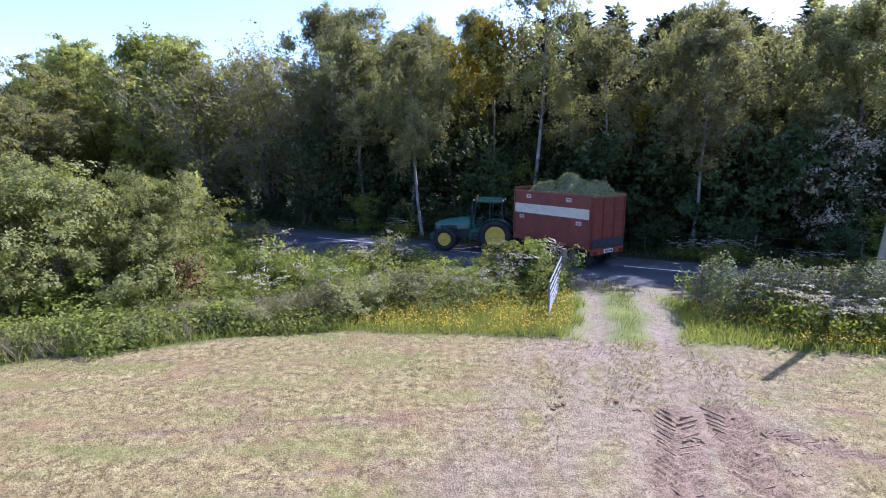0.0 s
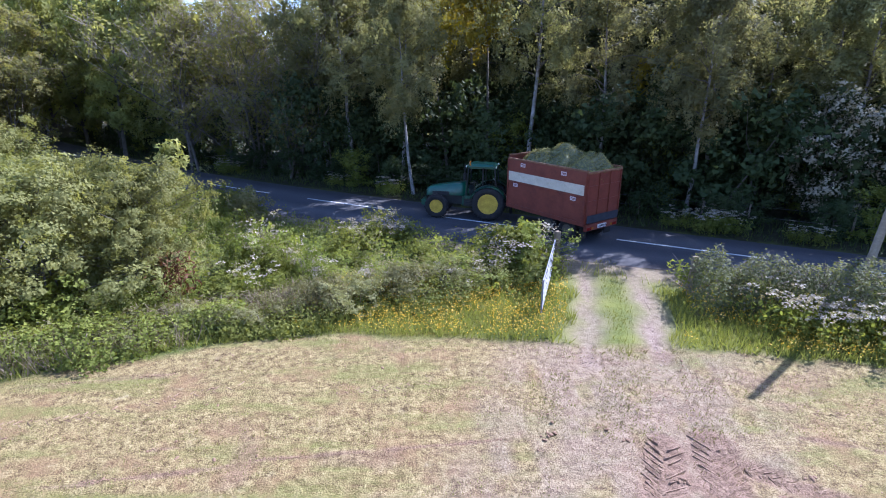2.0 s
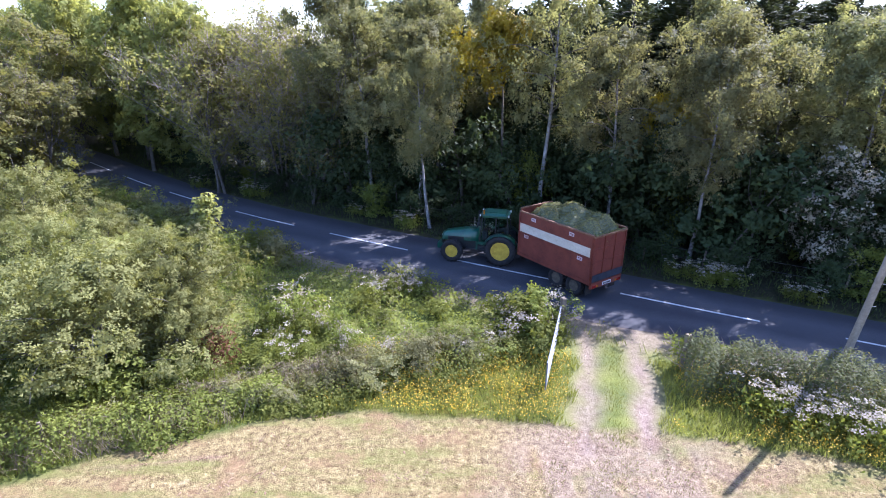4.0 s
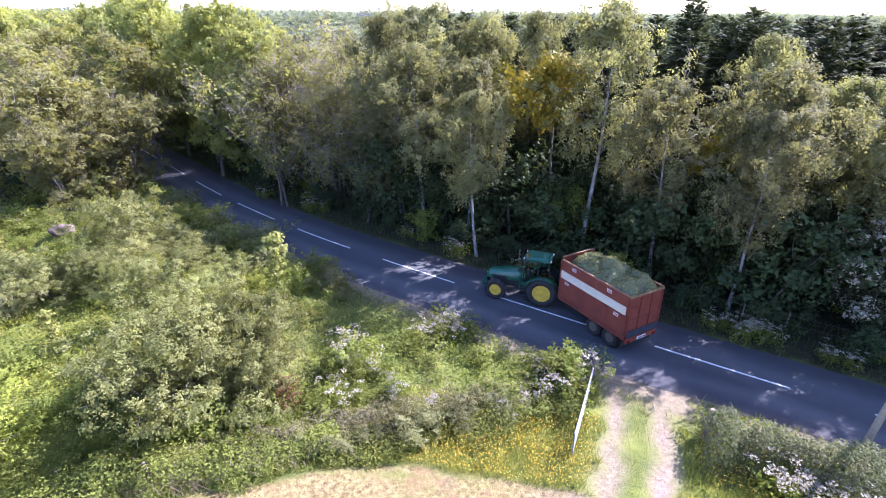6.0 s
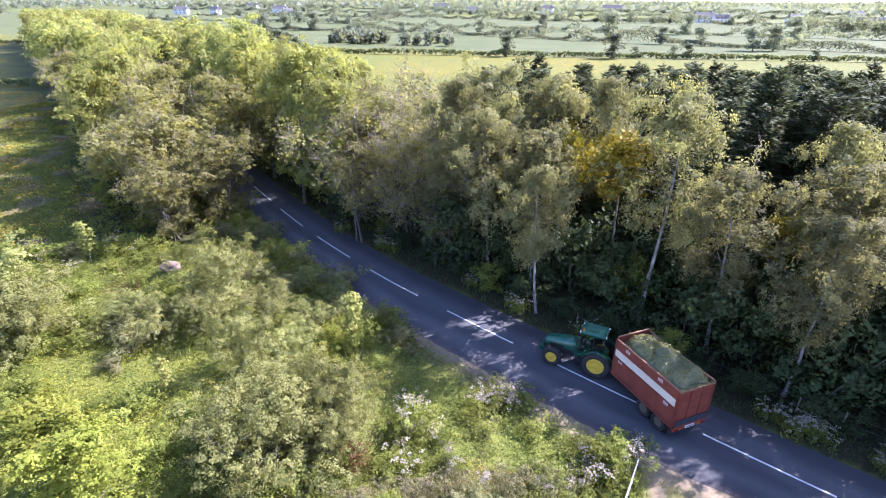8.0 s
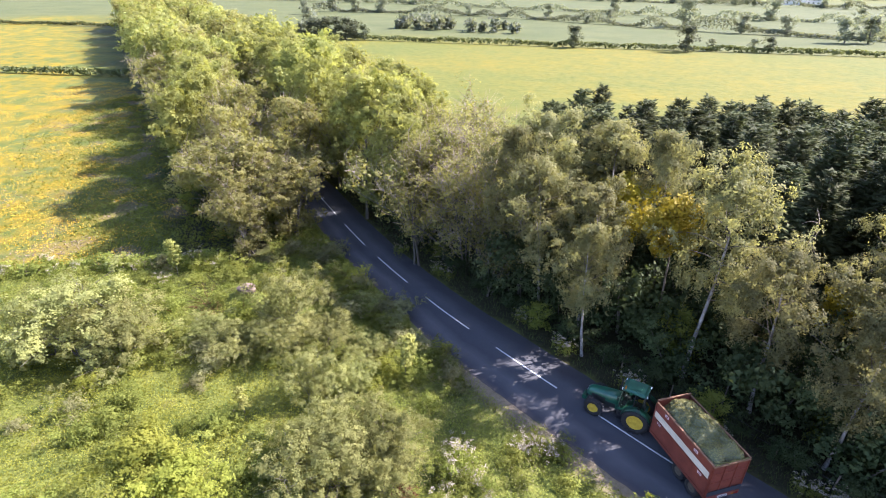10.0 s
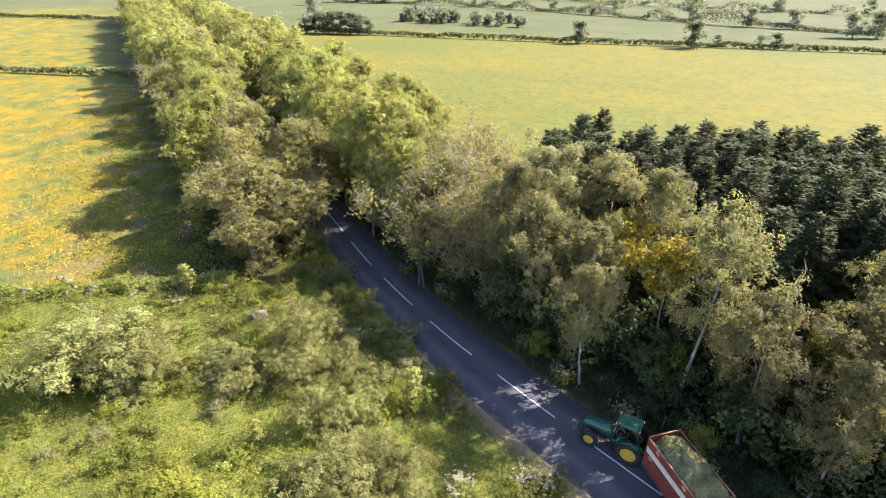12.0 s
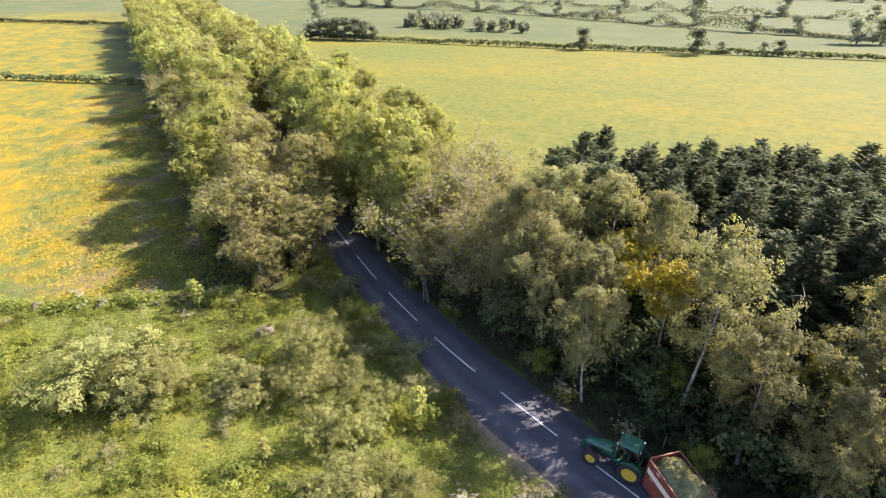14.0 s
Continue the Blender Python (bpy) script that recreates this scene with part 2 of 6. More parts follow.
M_STONE = grain_mat("pink_stone", (0.08, 0.055, 0.042), (0.18, 0.13, 0.10), 2.5, 0.9, bump=0.6)
M_TREAD = grain_mat("pressed_soil", (0.15, 0.09, 0.056), (0.26, 0.175, 0.115), 5, 0.95, bump=0.5, coord="Position")
M_SOIL = grain_mat("soil_clods", (0.12, 0.068, 0.038), (0.22, 0.14, 0.085), 6, 0.95, bump=0.6)
M_GRIT = grain_mat("track_grit", (0.15, 0.105, 0.075), (0.29, 0.22, 0.165), 6, 0.95, bump=0.5)
M_PAINT_LINE = grain_mat("road_paint", (0.328, 0.328, 0.312), (0.624, 0.624, 0.608), 3, 0.7, coord="Position", fine=40)
M_RED = grain_mat("rust_red_paint", (0.101, 0.0218, 0.014), (0.195, 0.0484, 0.0281), 2.2, 0.5, bump=0.08, fine=26)
M_REDRUST = grain_mat("rusty_edge", (0.117, 0.0468, 0.0234), (0.242, 0.129, 0.0663), 5, 0.75, bump=0.2)
M_WHITE = grain_mat("white_stripe_paint", (0.42, 0.36, 0.27), (0.60, 0.53, 0.42), 2.5, 0.55, fine=20)
M_PLATE = grain_mat("white_plate", (0.562, 0.562, 0.546), (0.64, 0.64, 0.624), 8, 0.4)
M_INK = grain_mat("dark_print", (0.0156, 0.0156, 0.0195), (0.039, 0.039, 0.0468), 8, 0.5)
M_PINKLABEL = grain_mat("faded_sticker", (0.429, 0.273, 0.296), (0.624, 0.562, 0.562), 14, 0.5)
M_NAVY = grain_mat("dark_rubber_flap", (0.0156, 0.0172, 0.0234), (0.039, 0.0429, 0.0546), 4, 0.6)
M_GREEN = grain_mat("green_paint", (0.00312, 0.0429, 0.025), (0.0078, 0.0858, 0.0484), 3, 0.32, fine=30, spec=0.6)
M_YELLOW = grain_mat("yellow_paint", (0.36, 0.22, 0.02), (0.62, 0.42, 0.05), 4, 0.4, fine=30)
M_RUBBER = grain_mat("tyre_rubber", (0.0101, 0.00936, 0.00936), (0.0351, 0.0312, 0.0281), 5, 0.9, bump=0.2)
M_BLACK = grain_mat("black_metal", (0.00936, 0.00936, 0.0101), (0.0273, 0.0273, 0.0273), 6, 0.5)
M_RIMGREY = grain_mat("dirty_rim", (0.045, 0.036, 0.024), (0.13, 0.105, 0.07), 6, 0.7)
M_GALV = grain_mat("galvanised_steel", (0.10, 0.105, 0.12), (0.20, 0.21, 0.235), 6, 0.6, metal=0.3)
M_WIRE = grain_mat("wire", (0.039, 0.0374, 0.0351), (0.0858, 0.0819, 0.078), 6, 0.5, metal=0.6)
M_ORANGE = grain_mat("amber_lens", (0.273, 0.0858, 0.0117), (0.39, 0.156, 0.0234), 8, 0.2)
M_LAMPRED = grain_mat("red_lens", (0.156, 0.0078, 0.0078), (0.25, 0.0234, 0.0156), 8, 0.2)
M_SILAGE = leaf_mat("cut_grass_load", (0.10, 0.11, 0.035), (0.40, 0.365, 0.15), 0.25, 0.1, 0.3)
M_SILAGEBASE = grain_mat("packed_cut_grass", (0.068, 0.0748, 0.034), (0.19, 0.19, 0.102), 7, 0.95, bump=0.8)
M_HOUSEWALL = grain_mat("house_plaster", (0.484, 0.468, 0.437), (0.624, 0.616, 0.593), 1, 0.8)
M_SLATE = grain_mat("slate_roof", (0.0624, 0.0593, 0.0577), (0.125, 0.119, 0.115), 1, 0.9, spec=0.15)
M_DARKGLASS = grain_mat("dark_window", (0.0234, 0.0273, 0.0312), (0.0468, 0.0546, 0.0624), 1, 0.15)


def glass_mat():
    m, nt, bsdf, nodes, links = mat("cab_glass")
    bsdf.inputs["Base Color"].default_value = (0.75, 0.85, 0.82, 1)
    bsdf.inputs["Roughness"].default_value = 0.03
    bsdf.inputs["Transmission Weight"].default_value = 1.0
    bsdf.inputs["IOR"].default_value = 1.05
    return m


M_GLASS = glass_mat()

# ---------------------------------------------------------------- the plan
ROAD = catmull([(-420, 376), (-250, 233), (-120, 124), (-60, 73.5), (-39.6, 56.2), (-25.8, 44.4), (-15.3, 36.8), (-7.43, 32.1), (0.28, 27.9),
                (9.47, 23.1), (15.4, 20.06), (40, 7.6), (90, -18), (220, -84)], 1.2)
ROAD_COARSE = ROAD[::4]
TRACK = catmull([(1.2, 3), (3.0, 7.5), (4.9, 13.0), (6.3, 18.2), (7.1, 23.0)], 0.5)
FIELD_EDGE = catmull([(-60, -22), (-30, 0), (-16, 9.2), (-11.1, 12.0), (-8, 13.4), (-5.5, 14.2), (-3.1, 14.7), (0.4, 14.4), (3.3, 14.1), (6.9, 13.7), (9.8, 13.0),
                      (12, 12.4), (25, 6), (60, -13)], 0.8)
HEDGE_LEFT = catmull([(-16, 10.8), (-12.6, 12.6), (-9.3, 13.9), (-6.5, 15.2), (-3.5, 16.6), (-0.6, 17.7), (2.2, 18.9), (4.2, 20.3)], 0.4)
HEDGE_RIGHT = catmull([(8.5, 17.2), (10.3, 16.5), (12.5, 15.6), (15.5, 14.1), (20, 11.8), (28, 7.6), (45, -1)], 0.4)
MEADOW_HEDGE = catmull([(-80, 14.5), (-57.2, 25.0), (-52, 27.3), (-47.2, 29.7), (-40.5, 33.2), (-36, 35.3)], 0.5)


TREADS = [(catmull(pts, 0.05), w, 0.2) for pts, w in (([(3.5, 7.1), (4.08, 8.45), (4.6, 9.8)], 0.8), ([(4.95, 7.5), (5.3, 8.7), (5.56, 9.75)], 0.85),
                                                      ([(6.0, 9.0), (6.9, 8.4), (8.3, 7.6)], 0.5))]
RUTS = ([(-3.62, 9.45), (-1.48, 9.62), (1.32, 9.95)], [(-7.39, 8.71), (-5.73, 8.98), (-4.09, 9.27)], [(-2.12, 7.76), (-1.32, 7.85), (-0.6, 8.12)], [(-3.25, 7.64), (-2.03, 7.76)], [(-5.81, 9.69), (-4.7, 9.95)], [(-10, 12.0), (-6.5, 12.6)], [(7.5, 9.9), (10, 9.2)])


def along(line):
    return np.concatenate([[0], np.cumsum(np.hypot(*np.diff(line, axis=0).T))])


def road_side(P):
    """Signed distance from the road's centre line: + on the wood's side."""
    d, s = seg_dist(P, ROAD_COARSE)
    return d * s


def ground_z(P):
    z = 1.9 * np.exp(-(((P[:, 0] + 28.6) / 3.4) ** 2 + ((P[:, 1] - 30.0) / 2.6) ** 2))
    return z


def field_bumps(P):
    return 0.05 * (vnoise(P, 0.5, 4) - 0.5) + 0.08 * (vnoise(P, 2.3, 6) - 0.5)


# ---------------------------------------------------------------- ground sheet
def axis(lo, hi, step, far, grow=1.16):
    a = list(np.arange(lo, hi + 1e-6, step))
    d, x = step, hi
    while x < far:
        d *= grow
        x += d
        a.append(x)
    d, x = step, lo
    while x > -far:
        d *= grow
        x -= d
        a.insert(0, x)
    return np.array(a)


def ground_mat():
    m, nt, bsdf, nodes, links = mat("ground_cover")

    def attr(n):
        a = nodes.new("ShaderNodeAttribute")
        a.attribute_name = n
        return a.outputs["Fac"]
    n_big = noise_node(nodes, links, 0.05, 4)
    n_mid = noise_node(nodes, links, 0.55, 5, 0.65)
    n_fine = noise_node(nodes, links, 5.0, 5, 0.7)
    n_dust = noise_node(nodes, links, 28.0, 3, 0.7)
    # meadow: green and tawny grass with drifts of yellow flowers
    g = ramp(nodes, [(0.3, (0.036, 0.058, 0.010)), (0.5, (0.064, 0.082, 0.016)), (0.72, (0.094, 0.096, 0.024))])
    links.new(n_mid.outputs["Fac"], g.inputs[0])
    drift = noise_node(nodes, links, 0.16, 6, 0.72)
    yr = ramp(nodes, [(0.43, (0, 0, 0)), (0.67, (1, 1, 1))])
    addn = nodes.new("ShaderNodeMath")
    addn.operation = "MULTIPLY_ADD"
    links.new(n_fine.outputs["Fac"], addn.inputs[0])
    addn.inputs[1].default_value = 0.35
    links.new(drift.outputs["Fac"], addn.inputs[2])
    sb = nodes.new("ShaderNodeMath")
    sb.operation = "SUBTRACT"
    links.new(addn.outputs[0], sb.inputs[0])
    sb.inputs[1].default_value = 0.16
    links.new(sb.outputs[0], yr.inputs[0])
    bf = nodes.new("ShaderNodeMath")
    bf.operation = "MULTIPLY"
    links.new(mix(nodes, links, attr("even"), yr.outputs[0], (0.5, 0.5, 0.5)), bf.inputs[0])
    links.new(attr("butter"), bf.inputs[1])
    col = mix(nodes, links, bf.outputs[0], g.outputs[0], (0.195, 0.126, 0.003))
    # plain pasture further off
    p = ramp(nodes, [(0.35, (0.052, 0.064, 0.021)), (0.7, (0.076, 0.083, 0.029))])
    links.new(n_big.outputs["Fac"], p.inputs[0])
    col = mix(nodes, links, attr("pasture"), col, p.outputs[0])
    # weeds and bare earth in the scrub
    s = ramp(nodes, [(0.35, (0.068, 0.0884, 0.0177)), (0.6, (0.129, 0.139, 0.0286)), (0.8, (0.184, 0.16, 0.051))])
    links.new(n_mid.outputs["Fac"], s.inputs[0])
    col = mix(nodes, links, attr("scrub"), col, s.outputs[0])
    # leaf litter under the trees; the dark tone also paints shade onto the verge
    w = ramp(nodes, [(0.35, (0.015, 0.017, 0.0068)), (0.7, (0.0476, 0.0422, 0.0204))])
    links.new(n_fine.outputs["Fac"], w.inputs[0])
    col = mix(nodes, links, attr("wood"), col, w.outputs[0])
    # mown field: straw, green regrowth, pinkish soil
    st = ramp(nodes, [(0.40, (0.062, 0.038, 0.017)), (0.50, (0.180, 0.136, 0.057)), (0.63, (0.32, 0.258, 0.122))])
    mf = nodes.new("ShaderNodeMath")
    mf.operation = "MULTIPLY_ADD"
    links.new(n_dust.outputs["Fac"], mf.inputs[0])
    mf.inputs[1].default_value = 0.45
    mf2 = nodes.new("ShaderNodeMath")
    mf2.operation = "MULTIPLY_ADD"
    links.new(n_fine.outputs["Fac"], mf2.inputs[0])
    mf2.inputs[1].default_value = 0.5
    mf2.inputs[2].default_value = 0.02
    links.new(mf2.outputs[0], mf.inputs[2])
    links.new(mf.outputs[0], st.inputs[0])
    # stretched swathes along the mowing direction
    geo = nodes.new("ShaderNodeNewGeometry")
    mp = nodes.new("ShaderNodeMapping")
    mp.inputs["Rotation"].default_value = (0, 0, radians(-4))
    mp.inputs["Scale"].default_value = (0.22, 1.1, 1)
    links.new(geo.outputs["Position"], mp.inputs["Vector"])
    sw = nodes.new("ShaderNodeTexNoise")
    sw.inputs["Scale"].default_value, sw.inputs["Detail"].default_value, sw.inputs["Roughness"].default_value = 1.0, 5, 0.7
    links.new(mp.outputs[0], sw.inputs["Vector"])
    gr = ramp(nodes, [(0.48, (0, 0, 0)), (0.64, (0.7, 0.7, 0.7))])
    links.new(sw.outputs["Fac"], gr.inputs[0])
    mown = mix(nodes, links, gr.outputs[0], st.outputs[0], (0.125, 0.13, 0.032))
    bare = ramp(nodes, [(0.50, (0, 0, 0)), (0.66, (0.75, 0.75, 0.75))])
    links.new(noise_node(nodes, links, 0.7, 5, 0.7).outputs["Fac"], bare.inputs[0])
    mown = mix(nodes, links, bare.outputs[0], mown, (0.175, 0.108, 0.054))
    pale = ramp(nodes, [(0.60, (0, 0, 0)), (0.74, (0.7, 0.7, 0.7))])
    links.new(noise_node(nodes, links, 1.7, 6, 0.75).outputs["Fac"], pale.inputs[0])
    mown = mix(nodes, links, pale.outputs[0], mown, (0.286, 0.235, 0.136))
    col = mix(nodes, links, attr("mown"), col, mown)
    # worn track and dirt shoulder
    d = ramp(nodes, [(0.36, (0.109, 0.0748, 0.0544)), (0.5, (0.19, 0.139, 0.103)), (0.66, (0.279, 0.221, 0.17))])
    links.new(mf.outputs[0], d.inputs[0])
    col = mix(nodes, links, attr("dirt"), col, d.outputs[0])
    so = ramp(nodes, [(0.38, (0.085, 0.05, 0.032)), (0.62, (0.215, 0.14, 0.098))])
    links.new(mf.outputs[0], so.inputs[0])
    col = mix(nodes, links, attr("soil"), col, so.outputs[0])
    links.new(col, bsdf.inputs["Base Color"])
    bsdf.inputs["Roughness"].default_value = 0.95
    bsdf.inputs["Specular IOR Level"].default_value = 0.15
    bp = nodes.new("ShaderNodeBump")
    bp.inputs["Strength"].default_value, bp.inputs["Distance"].default_value = 0.9, 0.08
    links.new(mf.outputs[0], bp.inputs["Height"])
    links.new(bp.outputs[0], bsdf.inputs["Normal"])
    return m


def build_ground():
    xs = np.unique(np.concatenate([axis(-46, 24, 0.55, 4200, 1.15), np.arange(-7, 12, 0.22), np.arange(3.3, 6.3, 0.045)]))
    ys = np.unique(np.concatenate([axis(4, 60, 0.55, 4200, 1.15), np.arange(5.5, 15.0, 0.2), np.arange(7.3, 10.5, 0.045)]))
    X, Y = np.meshgrid(xs, ys)
    P = np.stack([X.ravel(), Y.ravel()], 1)
    nx, ny = len(xs), len(ys)
    side = road_side(P)
    fe, fs = seg_dist(P, FIELD_EDGE)
    inside = -fe * fs                                   # + in the mown field
    n1 = vnoise(P, 1.1, 1) - 0.5
    mown = smooth(-0.25, 0.25, inside + n1 * 0.5)
    td, _ = seg_dist(P, TRACK)
    tw = td + 0.45 * (vnoise(P, 0.9, 16) - 0.5) + 0.2 * (vnoise(P, 0.35, 17) - 0.5)
    rut = np.exp(-((tw - 0.98) / (0.48 + 0.35 * smooth(14, 12, P[:, 1]))) ** 2)
    dirt = rut * smooth(3, 8, P[:, 1]) * smooth(26, 22.5, P[:, 1]) * (0.85 + 0.4 * n1 - 0.5 * smooth(14, 12, P[:, 1]) * vnoise(P, 0.5, 27))
    dirt = np.maximum(dirt, smooth(2.6, 0.9, td) * smooth(18.5, 20.5, P[:, 1]) * smooth(25, 23, P[:, 1]) * 0.8)
    dirt = np.maximum(dirt, smooth(5.2, 4.2, -side + n1 * 0.8) * smooth(0, 1, -side) * smooth(-17, -9, P[:, 0]) * smooth(45, 35, P[:, 0]) * 0.75)
    # cut grass and dust trodden in a fan before the gateway
    fan = smooth(4.2, 1.6, tw * 1.0) * mown * smooth(5, 8, P[:, 1]) * smooth(0.15, 0.55, vnoise(P * np.array([2.2, 0.8]), 0.8, 28))
    dirt = np.maximum(dirt, 0.65 * fan)
    # turning marks of the tractor in the field
    dirt = np.maximum(dirt, 0.7 * np.exp(-((td - 2.4 - 0.5 * vnoise(P, 3, 3)) / 0.5) ** 2) * mown * smooth(13, 9, P[:, 1]) * (vnoise(P, 0.8, 5)))
    dirt = np.maximum(dirt, 0.5 * smooth(3.4, 1.0, td) * mown * vnoise(P, 0.6, 7))
    # chevron treads pressed by tractor tyres into soft soil
    soil, press = np.zeros(len(P)), np.zeros(len(P))
    close = (P[:, 0] > 2) & (P[:, 0] < 9) & (P[:, 1] > 5) & (P[:, 1] < 11)
    Q = P[close]
    sq, pq = np.zeros(len(Q)), np.zeros(len(Q))
    for line, width, pitch in TREADS:
        d, sd = seg_dist(Q, line)
        ln = along(line)
        best = np.argmin(np.hypot(Q[:, None, 0] - line[None, :, 0], Q[:, None, 1] - line[None, :, 1]), 1)
        ph = (ln[best] - d * 0.95 + (sd > 0) * pitch * 0.5) / pitch
        ph = ph - np.floor(ph)
        bar = smooth(0.0, 0.1, ph) * smooth(0.45, 0.35, ph) * smooth(width * 0.5, width * 0.44, d) * smooth(0.1, 0.35, vnoise(Q, 0.9, 15))
        sq = np.maximum(sq, np.maximum(bar * 0.3, 0.8 * smooth(width * 0.75, width * 0.4, d + 0.25 * (vnoise(Q, 0.4, 58) - 0.4))))
        pq = np.maximum(pq, bar)
    soil[close], press[close] = sq, pq
    soil = np.maximum(soil, 0.4 * mown * smooth(0.55, 0.8, vnoise(P, 0.55, 23) + 0.25 * (vnoise(P, 0.17, 29) - 0.5)) * smooth(0.45, 0.65, vnoise(P, 3.0, 24)))
    for pts in RUTS:
        soil = np.maximum(soil, 0.7 * smooth(0.16, 0.05, seg_dist(P, catmull(pts, 0.5))[0] + 0.12 * vnoise(P, 0.35, 25)))
    # begins at the road's edge, so the verge's shade is in the ground colour
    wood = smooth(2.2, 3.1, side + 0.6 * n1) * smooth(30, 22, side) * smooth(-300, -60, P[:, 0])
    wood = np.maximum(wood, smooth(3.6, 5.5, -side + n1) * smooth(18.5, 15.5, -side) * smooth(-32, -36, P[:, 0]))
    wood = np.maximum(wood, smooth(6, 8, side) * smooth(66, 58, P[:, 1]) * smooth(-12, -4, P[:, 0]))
    # rank dead growth beside the belt on the meadow's side
    rank = smooth(38, 22, -side) * smooth(13, 16, -side) * smooth(-44, -50, P[:, 0]) * smooth(-150, -110, P[:, 0])
    soil = np.maximum(soil, rank * 0.25 * smooth(0.5, 0.8, vnoise(P, 3.0, 19)))
    md, ms = seg_dist(P, MEADOW_HEDGE)
    scrub = (1 - mown) * smooth(-3, -2, -P[:, 1] + 500)
    inscrub = (side < 4.5) & ((P[:, 1] < 44) | (P[:, 0] > -34)) & (P[:, 0] > -90) & ((ms * md < 0.2) | ((side > -8) & (P[:, 0] > -48)))
    scrub = np.where(inscrub, 1 - mown, np.where((side > 2) & (side < 6), 0.35, 0.0))
    scrub *= smooth(-75, -55, P[:, 0])
    # the strip of flowering grass along the mown edge
    strip = smooth(4.2, 2.6, -inside) * (1 - mown) * smooth(-5.5, -2.5, P[:, 0]) * smooth(1.9, 2.6, td)
    scrub = np.minimum(scrub, 1 - 0.8 * strip)
    pasture = smooth(228, 236, P[:, 1] + P[:, 0] * -0.13) * (vnoise(P, 160, 9) > 0.25)
    pasture = np.maximum(pasture, smooth(-4, -12, P[:, 1]) * smooth(30, 60, np.abs(P[:, 0])) * 0.8)
    butter = np.where(side < 0, 1.0, 0.12 + 0.6 * vnoise(P * np.array([0.35, 1.0]), 15, 37))
    butter = np.where(side < 0, butter * (0.15 + 0.85 * smooth(17, 36, -side + 8 * (vnoise(P, 5, 13) - 0.5))), butter)
    butter = np.where(P[:, 1] > 240, 0.25, butter)
    even = 0.55 * smooth(0, 3, side)
    butter = np.maximum(butter * (1 - scrub), strip * np.where(P[:, 0] < 5, 0.7, 0.3))
    # a run of buttercups between the meadow hedge and the belt
    run = smooth(1.6, 0.5, seg_dist(P, catmull([(-39.5, 33.0), (-36.5, 34.2), (-33.5, 35.6), (-31.5, 36.6)], 0.5))[0] + n1)
    scrub, wood, butter = scrub * (1 - run), wood * (1 - run), np.maximum(butter, run)
    z = ground_z(P)
    near = smooth(60, 35, np.hypot(P[:, 0], P[:, 1]))
    z = z - 0.05 * rut * near * smooth(8, 10, P[:, 1]) * smooth(24, 21, P[:, 1])
    z = z + near * mown * field_bumps(P) - 0.028 * press
    z = np.where(np.abs(side) < 4.2, z * smooth(3.4, 4.2, np.abs(side)) - 0.07 * smooth(4.0, 3.1, np.abs(side) + 0.25 * n1), z)
    i, j = np.meshgrid(np.arange(ny - 1), np.arange(nx - 1), indexing="ij")
    F = np.stack([i * nx + j, i * nx + j + 1, (i + 1) * nx + j + 1, (i + 1) * nx + j], -1).reshape(-1, 4)
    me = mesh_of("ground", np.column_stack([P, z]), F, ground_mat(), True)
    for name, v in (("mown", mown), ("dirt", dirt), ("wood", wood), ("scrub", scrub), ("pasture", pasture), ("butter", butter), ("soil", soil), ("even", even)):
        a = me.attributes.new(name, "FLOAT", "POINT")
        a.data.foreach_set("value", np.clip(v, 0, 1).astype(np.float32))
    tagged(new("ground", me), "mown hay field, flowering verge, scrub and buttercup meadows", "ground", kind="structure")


build_ground()


# ---------------------------------------------------------------- road
def asphalt_mat():
    m, nt, bsdf, nodes, links = mat("worn_asphalt")
    n1 = noise_node(nodes, links, 0.35, 5, 0.6)
    n2 = noise_node(nodes, links, 60, 3, 0.7)
    at = nodes.new("ShaderNodeAttribute")
    at.attribute_name = "across"
    wave = nodes.new("ShaderNodeMath")
    wave.operation = "MULTIPLY_ADD"
    links.new(n1.outputs["Fac"], wave.inputs[0])
    wave.inputs[1].default_value = 0.25
    links.new(at.outputs["Fac"], wave.inputs[2])
    r = ramp(nodes, [(0.06, (0.0978, 0.0723, 0.0553)), (0.2, (0.0467, 0.0476, 0.0527)), (0.36, (0.0833, 0.0833, 0.085)), (0.5, (0.0493, 0.051, 0.0561)),
                     (0.78, (0.0723, 0.0731, 0.0765)), (0.96, (0.0425, 0.0425, 0.0459))])
    links.new(wave.outputs[0], r.inputs[0])
    dk = ramp(nodes, [(0.3, (0.55, 0.55, 0.55)), (0.7, (1.15, 1.15, 1.15))])
    links.new(n2.outputs["Fac"], dk.inputs[0])
    c = mix(nodes, links, 1.0, r.outputs[0], dk.outputs[0], "MULTIPLY")
    patch = ramp(nodes, [(0.55, (1, 1, 1)), (0.62, (0.8, 0.8, 0.82))])
    links.new(noise_node(nodes, links, 0.15, 2).outputs["Fac"], patch.inputs[0])
    c = mix(nodes, links, 1.0, c, patch.outputs[0], "MULTIPLY")
    links.new(c, bsdf.inputs["Base Color"])
    bsdf.inputs["Roughness"].default_value = 0.82
    bsdf.inputs["Specular IOR Level"].default_value = 0.3
    bp = nodes.new("ShaderNodeBump")
    bp.inputs["Strength"].default_value, bp.inputs["Distance"].default_value = 0.35, 0.01
    links.new(n2.outputs["Fac"], bp.inputs["Height"])
    links.new(bp.outputs[0], bsdf.inputs["Normal"])
    return m


